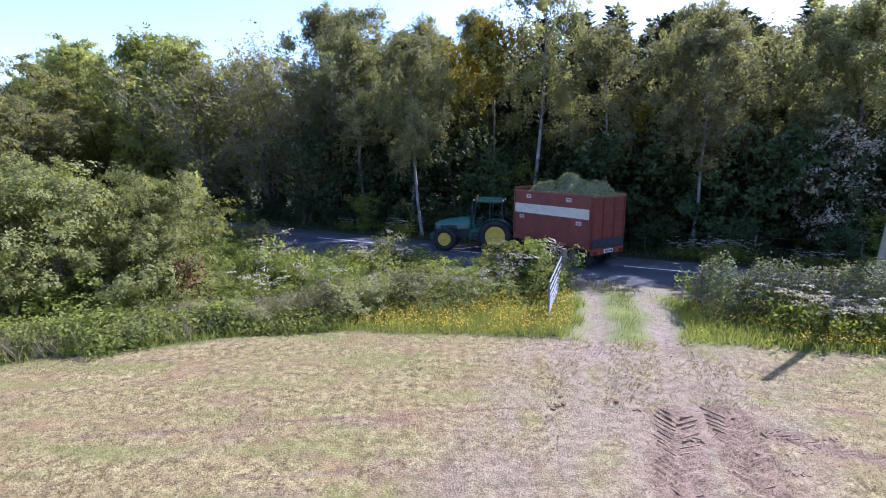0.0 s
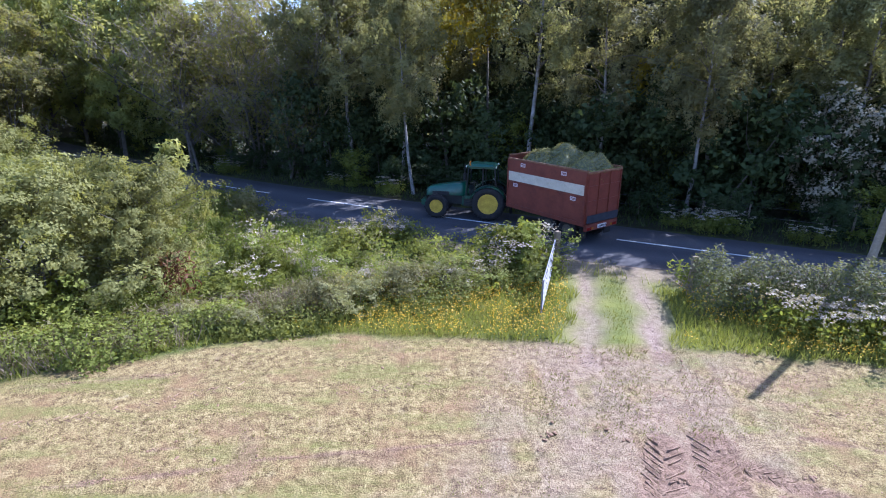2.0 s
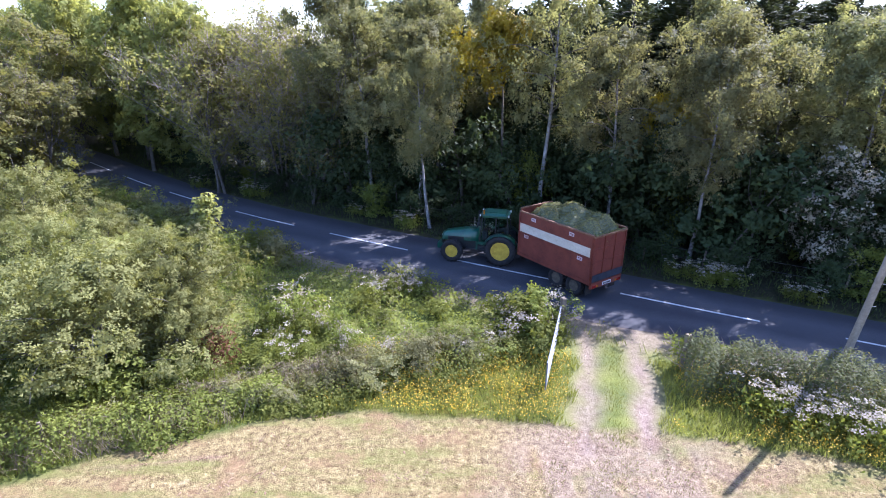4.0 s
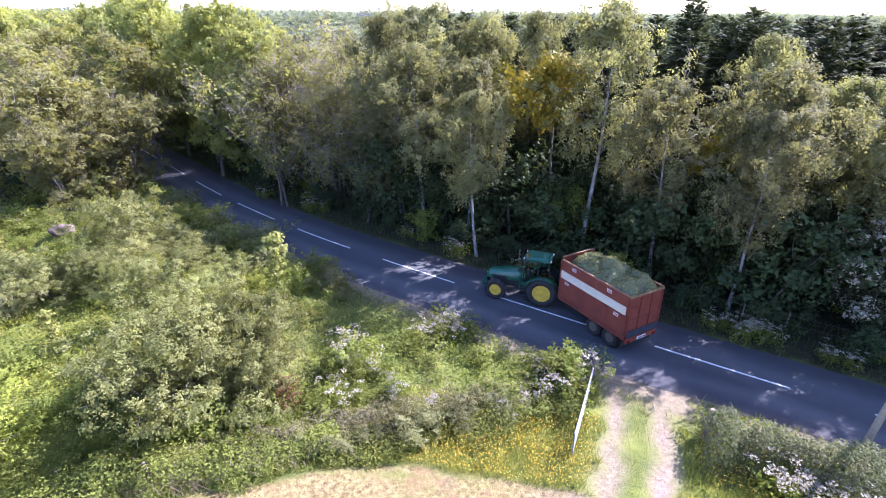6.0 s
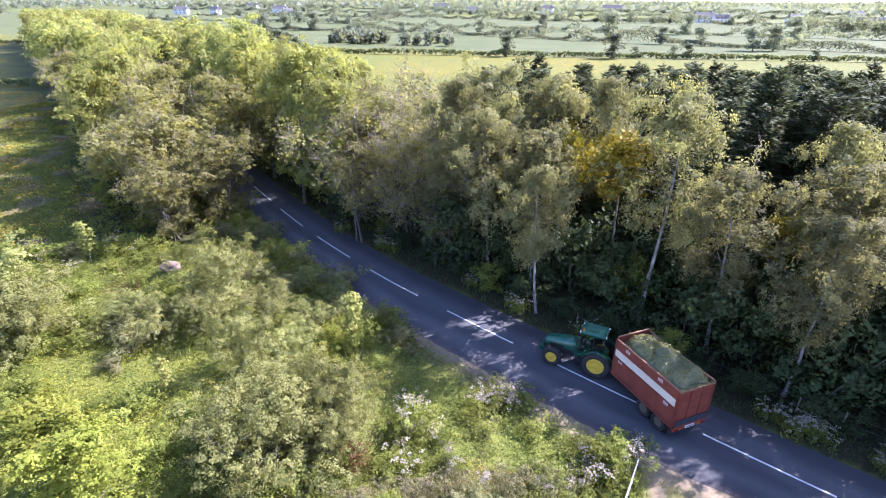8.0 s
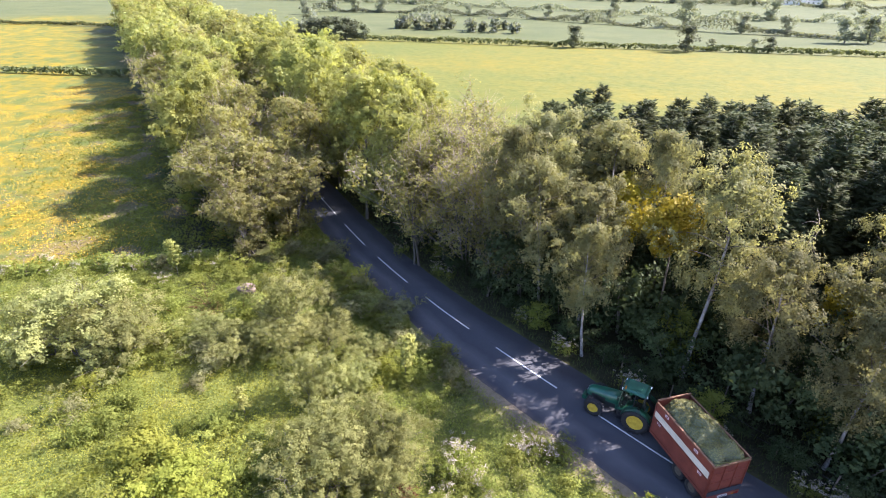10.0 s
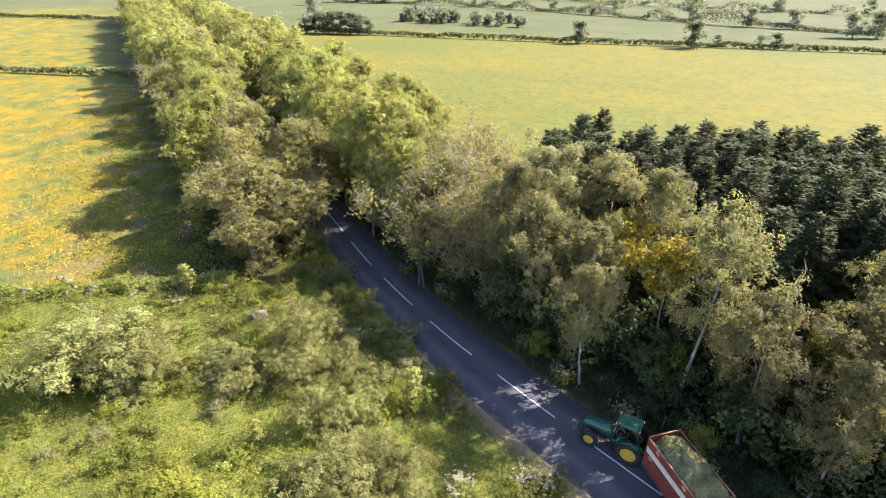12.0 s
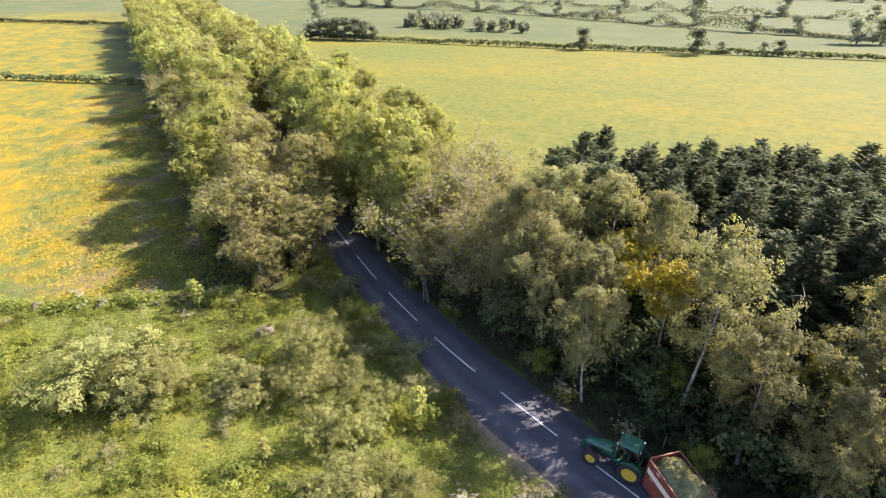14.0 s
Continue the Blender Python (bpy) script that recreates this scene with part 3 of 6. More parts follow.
def build_road():
    d = unit(np.gradient(ROAD, axis=0))
    nl = np.stack([-d[:, 1], d[:, 0]], 1)               # to the wood's side, as the line runs from far to near
    x = ROAD[:, 0]
    near = 2.75 + 0.75 * smooth(-17, -9, x) * smooth(12, 7, x) + 0.12 * (vnoise(ROAD, 1.5, 2) - 0.5)
    far = 2.7 + 0.12 * (vnoise(ROAD, 1.7, 8) - 0.5)
    cols = np.linspace(0, 1, 9)
    V, A = [], []
    for k in cols:
        off = -near + (near + far) * k
        crown = 0.05 * (1 - (2 * k - 1) ** 2)
        zz = np.full(len(x), crown) if 0 < k < 1 else np.full(len(x), -0.05)
        V.append(np.column_stack([ROAD + nl * off[:, None], zz]))
        A.append(np.full(len(x), k))
    n = len(x)
    V, A = np.stack(V, 1).reshape(-1, 3), np.stack(A, 1).ravel()
    i, j = np.meshgrid(np.arange(n - 1), np.arange(8), indexing="ij")
    F = np.stack([i * 9 + j, i * 9 + j + 1, (i + 1) * 9 + j + 1, (i + 1) * 9 + j], -1).reshape(-1, 4)
    me = mesh_of("road", V, F, asphalt_mat(), True)
    a = me.attributes.new("across", "FLOAT", "POINT")
    a.data.foreach_set("value", A.astype(np.float32))
    road = tagged(new("road", me), "narrow asphalt country road with dashed white centre line", "road", kind="structure")
    s = along(ROAD)
    k0 = np.argmin(np.hypot(ROAD[:, 0] - 0.28, ROAD[:, 1] - 27.9))
    for k in range(-16, 8):
        a0 = s[k0] + 9.0 * k
        q = np.linspace(a0, a0 + 5.9, 7)
        c = np.stack([np.interp(q, s, ROAD[:, 0]), np.interp(q, s, ROAD[:, 1])], 1)
        t = unit(np.gradient(c, axis=0))
        w = np.stack([-t[:, 1], t[:, 0]], 1) * 0.055
        top = np.concatenate([np.column_stack([c - w, np.full(7, 0.058)]), np.column_stack([c + w, np.full(7, 0.058)])])
        low = top - np.array([0, 0, 0.02])
        f = [[i, i + 1, 8 + i, 7 + i] for i in range(6)] + [[i, 14 + i, 15 + i, i + 1] for i in range(6)] + [[7 + i, 8 + i, 22 + i, 21 + i] for i in range(6)]
        part("line_mark", mesh_of("line_mark", np.concatenate([top, low]), f, M_PAINT_LINE), None, road)


build_road()


# ---------------------------------------------------------------- trees and bushes
def limb_line(p0, d, length, r, bend=0.15, droop=0.0, n=6):
    pts = [np.array(p0, float)]
    d = np.array(d, float)
    for _ in range(n - 1):
        d = unit(d + r.normal(size=3) * bend + np.array([0, 0, -droop]))
        pts.append(pts[-1] + d * length / (n - 1))
    return np.array(pts)


def tree_meshes(name, seed, H, R, base, n_leaf, leaf_m, bark_m, size=0.16, limbs=22, subs=5, shape="oval", droop=0.0, strands=0.0, spread=0.35,
                trunk_r=0.14, hang=0.0, up=0.35, twigs=0, stems=1, tri=True, rise=0.5, bare=False, far=False, clump=0.85, tufts=7, tuft_r=0.16, limb_m=None):
    """Trunk-and-limbs mesh and crown mesh of one tree, standing at the origin."""
    r = np.random.default_rng(seed)
    lines, tips, fine = [], [], []
    for s in range(stems):
        foot = np.array([0, 0, -0.15]) if stems == 1 else np.array([*(r.normal(size=2) * 0.25), -0.15])
        lean = np.array([*(r.normal(size=2) * (0.04 if stems == 1 else 0.30)), 1.0])
        trunk = limb_line(foot, unit(lean), H * (0.97 if stems == 1 else r.uniform(0.7, 0.95)), r, 0.05, 0, 10)
        rad = trunk_r * (1 - np.linspace(0, 1, 10) ** 1.2 * 0.93) / stems ** 0.4
        rad[0] *= 1.35
        lines.append((trunk, rad))
        for k in range(limbs // stems):
            f = base + (1 - base) * ((k + r.uniform(0.1, 0.9)) / (limbs // stems)) * 0.97
            i = f * 9
            a = min(int(i), 8)
            p0 = trunk[a] + (trunk[a + 1] - trunk[a]) * (i - a)
            g = (f - base) / (1 - base)
            if shape == "oval":
                w = math.sqrt(max(0.06, 1 - (1.75 * g - 0.75) ** 2)) if g > 0.43 else 0.62 + 0.9 * g
            elif shape == "cone":
                w = 1.05 - 0.95 * g
            elif shape == "tall":
                w = math.sin(math.pi * min(1, 0.18 + 0.8 * g)) ** 1.15 * 1.12
            else:
                w = math.sqrt(max(0.05, 1 - g * g))
            az = k * 2.39996 + r.uniform(-0.5, 0.5)
            el = rise + 0.55 * g + r.uniform(-0.2, 0.2)
            d = np.array([math.cos(az) * math.cos(el), math.sin(az) * math.cos(el), math.sin(el)])
            L = R * w * r.uniform(0.5, 1.35)
            limb = limb_line(p0, d, L, r, 0.14, droop, 6)
            lines.append((limb, np.linspace(max(0.012, rad[a] * 0.45), 0.008, 6)))
            for q in range(subs):
                t = r.uniform(0.3, 1.0) * 5
                b = min(int(t), 4)
                p1 = limb[b] + (limb[b + 1] - limb[b]) * (t - b)
                d2 = unit(unit(limb[b + 1] - limb[b]) + r.normal(size=3) * 0.7 + np.array([0, 0, 0.1 - droop]))
                sub = limb_line(p1, d2, L * r.uniform(0.25, 0.5), r, 0.2, droop * 1.5, 4)
                fine.append((sub, np.linspace(0.012, 0.004, 4)))
                tips.append(sub)
    tw = []
    if twigs:
        for _ in range(twigs):
            sub = tips[r.integers(len(tips))]
            p = sub[r.integers(1, 4)]
            d = unit(r.normal(size=3) * 0.5 + np.array([0, 0, 0.9]) + unit(p * np.array([1, 1, 0]))[0:3] * 0.4)
            tw.append((limb_line(p, d, r.uniform(0.7, 1.6), r, 0.12, 0, 3), np.array([0.013, 0.009, 0.004])))
    wood = tubes(name + "_wood", lines[:1] if far else (lines[::7] if bare else lines), bark_m, 5)
    if limb_m is not None:
        wood.materials.append(limb_m)
        wood.polygons.foreach_set("material_index", (np.arange(len(wood.polygons)) >= 45).astype(np.int32))
    T = np.stack(tips)                                           # (m, 4, 3)
    puffs = np.concatenate([T[:, 3], T[:, 1] * 0.5 + T[:, 2] * 0.5])
    weight = r.uniform(0.35, 1.0, len(puffs))
    # each puff is a shell of tufts (or of hanging strands), with gaps between them
    per = tufts
    tuft_of = np.repeat(np.arange(len(puffs)), per)
    out = unit(r.normal(size=(len(tuft_of), 3)) + np.array([0, 0, 0.35]))
    reach = spread * clump * (0.45 + 0.9 * weight[tuft_of])[:, None]
    tuft = puffs[tuft_of] + out * reach * (r.uniform(0.2, 1.0, (len(tuft_of), 1)) ** 0.45) * np.array([1.1, 1.1, 0.8])
    full = r.uniform(0.15, 1.0, len(tuft_of)) * weight[tuft_of] ** 1.5
    pt = r.choice(len(tuft_of), n_leaf, p=full / full.sum())
    pick, way = tuft_of[pt], out[pt]
    C = tuft[pt] + r.normal(size=(n_leaf, 3)) * spread * tuft_r * np.array([1, 1, 0.75])
    if strands:
        drop = strands * r.exponential(1.0, len(tuft_of)) * (0.4 + weight[tuft_of])
        C[:, 2] -= np.minimum(drop[pt], 1.6) * r.uniform(0, 1, n_leaf)
    C[:, 2] = np.maximum(C[:, 2], 0.12)
    axis_out = unit(puffs[pick] * np.array([1, 1, 0.0]) + 1e-6)
    crown = leaf_mesh(name + "_crown", C, leaf_m, size, 0.75, up, r, hang, tri, way * 1.25 + axis_out * 0.35)
    tw_mesh = tubes(name + "_twigs", (fine[::2] if twigs >= 500 else []) + tw, M_TWIG, 3) if twigs else None
    return wood, crown, tw_mesh


def plant(name, meshes, x, y, label, category, group, scale=1.0, turn=0.0, sink=0.0, squash=1.0):
    """A tree or bush as a thing: trunk, crown and twigs under an empty at its foot."""
    gz = float(ground_z(np.array([[x, y]]))[0])
    t = thing(name, label, category, group, Matrix.LocRotScale((x, y, gz - sink), Euler((0, 0, turn)), Vector((scale * squash, scale * squash, scale))))
    part("stems" if name in ("scrub_mound", "bramble_bush", "elder_bush") else "trunk", meshes[0], None, t)
    part("crown", meshes[1], None, t)
    if meshes[2] is not None:
        part("twig_mass", meshes[2], None, t)["kind"] = "stuff"
    return t


# unit trees: 10 m and more high, then scaled to the height each one has
BIRCHES = [tree_meshes("birch", 11 + i, 13.0, 2.7, 0.42, 27000, M_BIRCH, M_BIRCHBARK, 0.106, 30, 3, "tall", 0.10, 0.42, 0.66, 0.13, 0.5, 0.35, limb_m=M_BARK) for i in range(3)]
ASHES = [tree_meshes("ash", 31 + i, 12.0, 3.2, 0.10, 16000, M_ASH, M_BARK, 0.18, 32, 3, "oval", 0.0, 0.0, 0.95, 0.16, 0.0, 0.4) for i in range(3)]
HAZELS = [tree_meshes("hazel", 41 + i, 12.0, 3.4, 0.06, 15000, M_OLIVE, M_BARK, 0.17, 33, 3, "oval", 0.0, 0.0, 0.85, 0.15, 0.0, 0.4, 480, 3) for i in range(2)]
BARES = [tree_meshes("bare_ash", 51 + i, 12.0, 3.3, 0.16, 3600, M_OLIVE, M_BARK, 0.16, 33, 5, "oval", -0.05, 0.0, 0.75, 0.13, 0.0, 0.6, 500, 3, rise=0.7) for i in range(2)]
MAPLE = tree_meshes("maple", 61, 12.0, 3.0, 0.12, 15000, M_BRIGHT, M_BARK, 0.18, 28, 3, "oval", 0.0, 0.0, 0.9, 0.15, 0, 0.4)
GOLDEN = tree_meshes("golden", 63, 12.0, 2.1, 0.72, 4000, M_GOLD, M_BARK, 0.2, 20, 4, "oval", 0.05, 0.2, 0.6, 0.13)
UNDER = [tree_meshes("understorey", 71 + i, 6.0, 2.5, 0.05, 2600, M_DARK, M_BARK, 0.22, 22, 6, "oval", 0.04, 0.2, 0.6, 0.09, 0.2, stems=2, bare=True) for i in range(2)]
UNDERG = tree_meshes("understorey_green", 75, 6.0, 2.4, 0.05, 4200, M_WEED, M_BARK, 0.17, 22, 6, "oval", 0.06, 0.2, 0.6, 0.08, 0.2, stems=2, bare=True)
BUSHES = [tree_meshes("willow", 81 + i, 5.0, 2.9, 0.03, 26000, M_WILLOW, M_BARK, 0.09, 52, 2, "dome", 0.02, 0.04, 0.62, 0.07, 0.0, 0.65, 0, 5, rise=0.35) for i in range(3)]
NEARBUSH = [tree_meshes("near_willow", 181 + i, 5.0, 2.9, 0.03, 36000, M_WILLOW, M_BARK, 0.082, 60, 2, "dome", 0.02, 0.04, 0.58, 0.07, 0.0, 0.6, 0, 5, rise=0.35) for i in range(2)]
BRAMBLES = [tree_meshes("bramble", 141 + i, 1.5, 1.3, 0.02, 5200, M_BRAMBLE, M_TWIG, 0.07, 22, 3, "dome", 0.0, 0.0, 0.4, 0.03, 0.0, 0.5, stems=4, rise=0.3, bare=True) for i in range(2)]
BRAMBLE_BLOOM = tree_meshes("bramble_bloom", 141, 1.5, 1.36, 0.02, 620, M_PETAL, M_TWIG, 0.07, 10, 2, "dome", 0.0, 0.0, 0.38, 0.03, 0.0, 0.5, stems=4, rise=0.3, bare=True, tufts=2, tuft_r=0.24)
IVY = tree_meshes("ivy", 145, 1.5, 1.2, 0.02, 5200, M_WEED, M_TWIG, 0.085, 18, 3, "dome", 0.0, 0.0, 0.36, 0.03, 0.0, 0.6, stems=4, rise=0.3, bare=True)
SAPLING = tree_meshes("sapling", 88, 5.0, 1.0, 0.35, 700, M_BRIGHT, M_BARK, 0.22, 16, 4, "oval", 0, 0, 0.35, 0.04, up=0.7)
YOUNG = tree_meshes("sycamore", 87, 5.0, 1.6, 0.1, 18000, M_LIME, M_BARK, 0.088, 30, 5, "oval", 0, 0, 0.42, 0.06, up=0.7)
THORN = tree_meshes("hawthorn", 91, 5.0, 2.2, 0.08, 5200, M_DARK, M_BARK, 0.14, 26, 6, "oval", 0.03, 0.1, 0.45, 0.08)
THORN_BLOOM = tree_meshes("hawthorn_bloom", 91, 5.0, 2.5, 0.08, 9000, M_PETAL, M_BARK, 0.105, 26, 6, "oval", 0.03, 0.1, 0.45, 0.08)
FAR_TREES = [tree_meshes("far_tree", 101 + i, 11.0, 3.9, 0.10, 3300, (M_ASH, M_OLIVE, M_ASH)[i], M_BARK, 0.46, 26, 2, "oval", 0, 0, 1.2, 0.18, 0, 0.4, far=True, tufts=10, tuft_r=0.3) for i in range(3)]
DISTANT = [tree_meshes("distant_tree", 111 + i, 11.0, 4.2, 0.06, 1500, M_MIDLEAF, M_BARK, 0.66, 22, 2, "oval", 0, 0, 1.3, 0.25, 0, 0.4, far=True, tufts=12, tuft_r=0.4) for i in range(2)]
# the DISTANT trees again, in the paler leaves that carry the haze
HAZY_TREES = [tree_meshes("hazy_tree", 111 + i, 11.0, 4.2, 0.06, 1500, M_HAZYLEAF, M_BARK, 0.66, 22, 2, "oval", 0, 0, 1.3, 0.25, 0, 0.4, far=True, tufts=12, tuft_r=0.4) for i in range(2)]
MOUNDS = [tree_meshes("mound", 131 + i, 1.2, 1.15, 0.02, 2200, m, M_TWIG, 0.085, 16, 2, "dome", 0.0, 0.0, 0.42, 0.03, 0.0, 0.6, stems=4, rise=0.3, bare=True) for i, m in enumerate((M_WEED, M_WILLOW, M_BRAMBLE, M_LIME))]


def spruce_meshes(seed, H=15.0, R=2.3):
    """A spruce: whorls of drooping branches, each a flat spray of needled twigs, up to a pointed leader."""
    r = np.random.default_rng(seed)
    trunk = limb_line((0, 0, -0.15), (0, 0, 1), H, r, 0.012, 0, 12)
    lines, C, A = [(trunk, np.linspace(0.16, 0.015, 12))], [], []
    z, k = 0.16 * H, 0
    while z < 0.985 * H:
        f = z / H
        for j in range(6 if f < 0.9 else 4):
            az = k * 1.1 + j * 2 * math.pi / (6 if f < 0.9 else 4) + r.uniform(-0.35, 0.35)
            L = (R * (1 - f) ** 0.5 + 0.16) * r.uniform(0.72, 1.15)
            d = unit(np.array([math.cos(az), math.sin(az), -0.05 + 0.75 * f ** 2]))
            b = limb_line((0, 0, z + r.uniform(-0.12, 0.12)), d, L, r, 0.06, 0.10 - 0.12 * f, 5)
            lines.append((b, np.linspace(0.025, 0.006, 5)))
            cnt = int(12 + 27 * min(1, L / R))
            u = 4.0 * r.uniform(0.12, 1.0, cnt) ** 0.75
            i = np.minimum(u.astype(int), 3)
            p = b[i] + (b[i + 1] - b[i]) * (u - i)[:, None]
            side = unit(np.cross(d, [0, 0, 1.0]))
            sd = r.uniform(-1, 1, (cnt, 1))
            wide = (0.36 * L * (1.0 - 0.8 * u / 4.0) + 0.07)[:, None]
            p = p + side * sd * wide + r.normal(size=(cnt, 3)) * 0.04
            p[:, 2] -= 0.28 * np.abs(sd[:, 0]) * wide[:, 0] + r.exponential(0.05, cnt)
            A.append(unit(d * 0.8 + side * np.sign(sd) * r.uniform(0.3, 0.8, (cnt, 1)) + np.array([0, 0, -0.22]) + r.normal(size=(cnt, 3)) * 0.2))
            C.append(p)
        z += (0.42 - 0.2 * f) * r.uniform(0.8, 1.2)
        k += 1
    C, A = np.concatenate(C), np.concatenate(A)
    n = len(C)
    nor = unit(np.cross(A, np.cross(np.array([0, 0, 1.0]), A)) + r.normal(size=(n, 3)) * 0.35)
    bx = unit(np.cross(nor, A))
    s = r.uniform(0.26, 0.48, (n, 1))
    V = np.stack([C - A * s * 0.4 + bx * s * 0.26, C - A * s * 0.4 - bx * s * 0.26, C + A * s * 0.75], 1)
    crown = mesh_of("spruce_crown", V.reshape(-1, 3), np.arange(3 * n).reshape(-1, 3), M_SPRUCE)
    return tubes("spruce_wood", lines[:1] + lines[1::8], M_BARK, 4), crown, None


SPRUCES = [spruce_meshes(121 + i, 14.6, 3.3 + 0.25 * i) for i in range(3)]

BIRCH_AT = [(5.7, 33.8, 15.7), (9.8, 31.6, 12.0), (-1.3, 33.6, 11.0), (-2.2, 36.8, 12.5), (-5.6, 38.2, 13.2), (-7.8, 40.5, 15.0), (-7.0, 43.0, 15.6),
            (-0.9, 43.3, 15.1), (3.4, 41.5, 15.3), (13.4, 28.2, 11.0), (15.4, 30.4, 12.9), (16.5, 34.7, 14.1), (20.8, 29.6, 12.5), (20.2, 33.5, 12.0), (25.5, 27.0, 12.5),
            (29, 24, 12), (-3.9, 46.5, 14.6), (24.0, 31.5, 13.0), (34, 21.5, 12)]
for i, (x, y, h) in enumerate(BIRCH_AT):
    plant("birch_tree", BIRCHES[i % 3], x, y, "tall silver birch with white bark and weeping pale foliage", "tree", "birches beside the road", h / 12.4, i * 1.9, squash=1.0 + 0.1 * math.sin(i * 2.1))
for i, (x, y, h) in enumerate([(-16.2, 44.2, 13.7), (-18.6, 42.4, 12.9), (-25.4, 53.7, 13.6), (-13.6, 43.0, 12.8), (-11.5, 41.6, 12.6), (-10.2, 39.4, 10.6), (-11.0, 45.0, 14.0), (-14.6, 48.0, 13.8), (-19.4, 47.4, 13.8), (-17.4, 52.0, 15.6), (-14.2, 51.5, 15.2)]):
    plant("bare_tree", BARES[i % 2], x, y, "twiggy grey-brown ash tree barely in leaf", "tree", "twiggy trees beside the road", h / 12.0, i * 1.3, squash=1.2)
plant("maple_tree", MAPLE, -28.2, 50.2, "bright green leafy field maple", "tree", "", 15.6 / 12, 0.4, squash=0.85)
for x, y, h in ((1.0, 37.6, 12.4), (3.4, 37.4, 13.2), (12.2, 33.4, 8.6)):
    plant("golden_tree", GOLDEN, x, y, "golden-leaved tree among silver birches", "tree", "golden trees in the wood", h / 12, x, squash=0.95)
# the trees along the road's wooded side, then both belts further on
r_w = np.random.default_rng(5)
s_road = along(ROAD)


def road_point(x, off):
    k = np.argmin(np.abs(ROAD[:, 0] - x))
    d = unit(ROAD[k + 1] - ROAD[k - 1])
    return ROAD[k] + np.array([-d[1], d[0]]) * off


placed = [np.array(b[:2]) for b in BIRCH_AT]


def free(p, gap):
    if all(np.hypot(*(p - q)) > gap for q in placed):
        placed.append(np.array(p))
        return True
    return False


def in_belt(near_off, far_off, x0, x1, count, gap, pick):
    made = 0
    for _ in range(count * 12):
        if made >= count:
            break
        p = road_point(r_w.uniform(x0, x1), r_w.uniform(near_off, far_off))
        if p[1] < 62 and -0.43 < p[0] / p[1] < -0.2:          # the thin, twiggy stretch of the wood
            continue
        if free(p, gap):
            pick(p)
            made += 1


def near_belt_tree(p):
    k = r_w.integers(6)
    if p[0] > -48 and p[1] > 40 and r_w.uniform() < 0.5:
        k = 5
    if k < 3:
        plant("ash_tree", ASHES[k], p[0], p[1], "ash tree in fresh yellow-green leaf", "tree", "trees along the road", r_w.uniform(1.05, 1.25), r_w.uniform(0, 6))
    elif k < 5:
        plant("hazel_tree", HAZELS[k - 3], p[0], p[1], "many-stemmed hazel with thin olive foliage", "tree", "trees along the road", r_w.uniform(1.02, 1.22), r_w.uniform(0, 6))
    else:
        plant("bare_tree", BARES[0], p[0], p[1], "twiggy grey-brown ash tree barely in leaf", "tree", "twiggy trees beside the road", r_w.uniform(0.8, 1.12), r_w.uniform(0, 6), squash=1.15)


def far_belt_tree(p):
    k = r_w.integers(3)
    plant("belt_tree", FAR_TREES[k], p[0], p[1], "leafy yellow-green tree in a roadside belt", "tree", "roadside tree belt", r_w.uniform(1.0, 1.25), r_w.uniform(0, 6))


for x, y, h in ((-37.0, 40.6, 13.2), (-41.5, 46.0, 14.0), (-44.6, 45.0, 12.8), (-37.2, 46.6, 12.0), (-35.2, 38.2, 9.5), (-38.6, 48.6, 13.6), (-33.6, 43.2, 11.2), (-42.5, 51.6, 14.2)):
    placed.append(np.array((x, y)))
    plant("hazel_tree", HAZELS[int(-x) % 2], x, y, "many-stemmed hazel with thin olive foliage", "tree", "trees along the road", h / 12, x, squash=1.15)
# birches added on the right so that their shade falls on the road
for x, y, h in ((27.0, 22.5, 11.0), (31.0, 20.5, 11.5), (36.0, 18.0, 11.0), (24.6, 26.3, 10.0), (21.5, 27.4, 12.0), (26.2, 24.6, 12.5), (29.5, 26.5, 12.5)):
    placed.append(np.array((x, y)))
    plant("birch_tree", BIRCHES[int(x) % 3], x, y, "tall silver birch with white bark and weeping pale foliage", "tree", "birches beside the road", h / 12.4, x, squash=1.1)
for x, y, h in ((-41.5, 60.8, 16.5), (-45.5, 66, 17), (-36, 57.5, 15.5), (-31.2, 55, 15.4), (-23.8, 49.8, 14.6), (-20.4, 46.6, 13.8), (-50, 70, 16.5)):
    placed.append(np.array((x, y)))
    plant("ash_tree", ASHES[int(h * 2) % 3], x, y, "ash tree in fresh yellow-green leaf", "tree", "trees along the road", h / 12, x, squash=0.9)
placed.append(np.array((-50, 47)))
plant("maple_tree", MAPLE, -50.0, 47.0, "bright green leafy field maple", "tree", "", 1.1, 2.0)
in_belt(5.4, 16.0, -75, -11, 60, 3.0, near_belt_tree)
in_belt(-12.5, -5.0, -85, -43, 30, 3.0, near_belt_tree)
in_belt(4.3, 9.0, -75, -43, 10, 3.0, near_belt_tree)
in_belt(-8.0, -4.2, -75, -42, 10, 3.0, near_belt_tree)
in_belt(3.4, 14.5, -230, -72, 105, 3.4, far_belt_tree)
in_belt(-14.0, -3.4, -240, -82, 100, 3.4, far_belt_tree)
in_belt(7.0, 16.0, 48, 95, 14, 4.5, far_belt_tree)

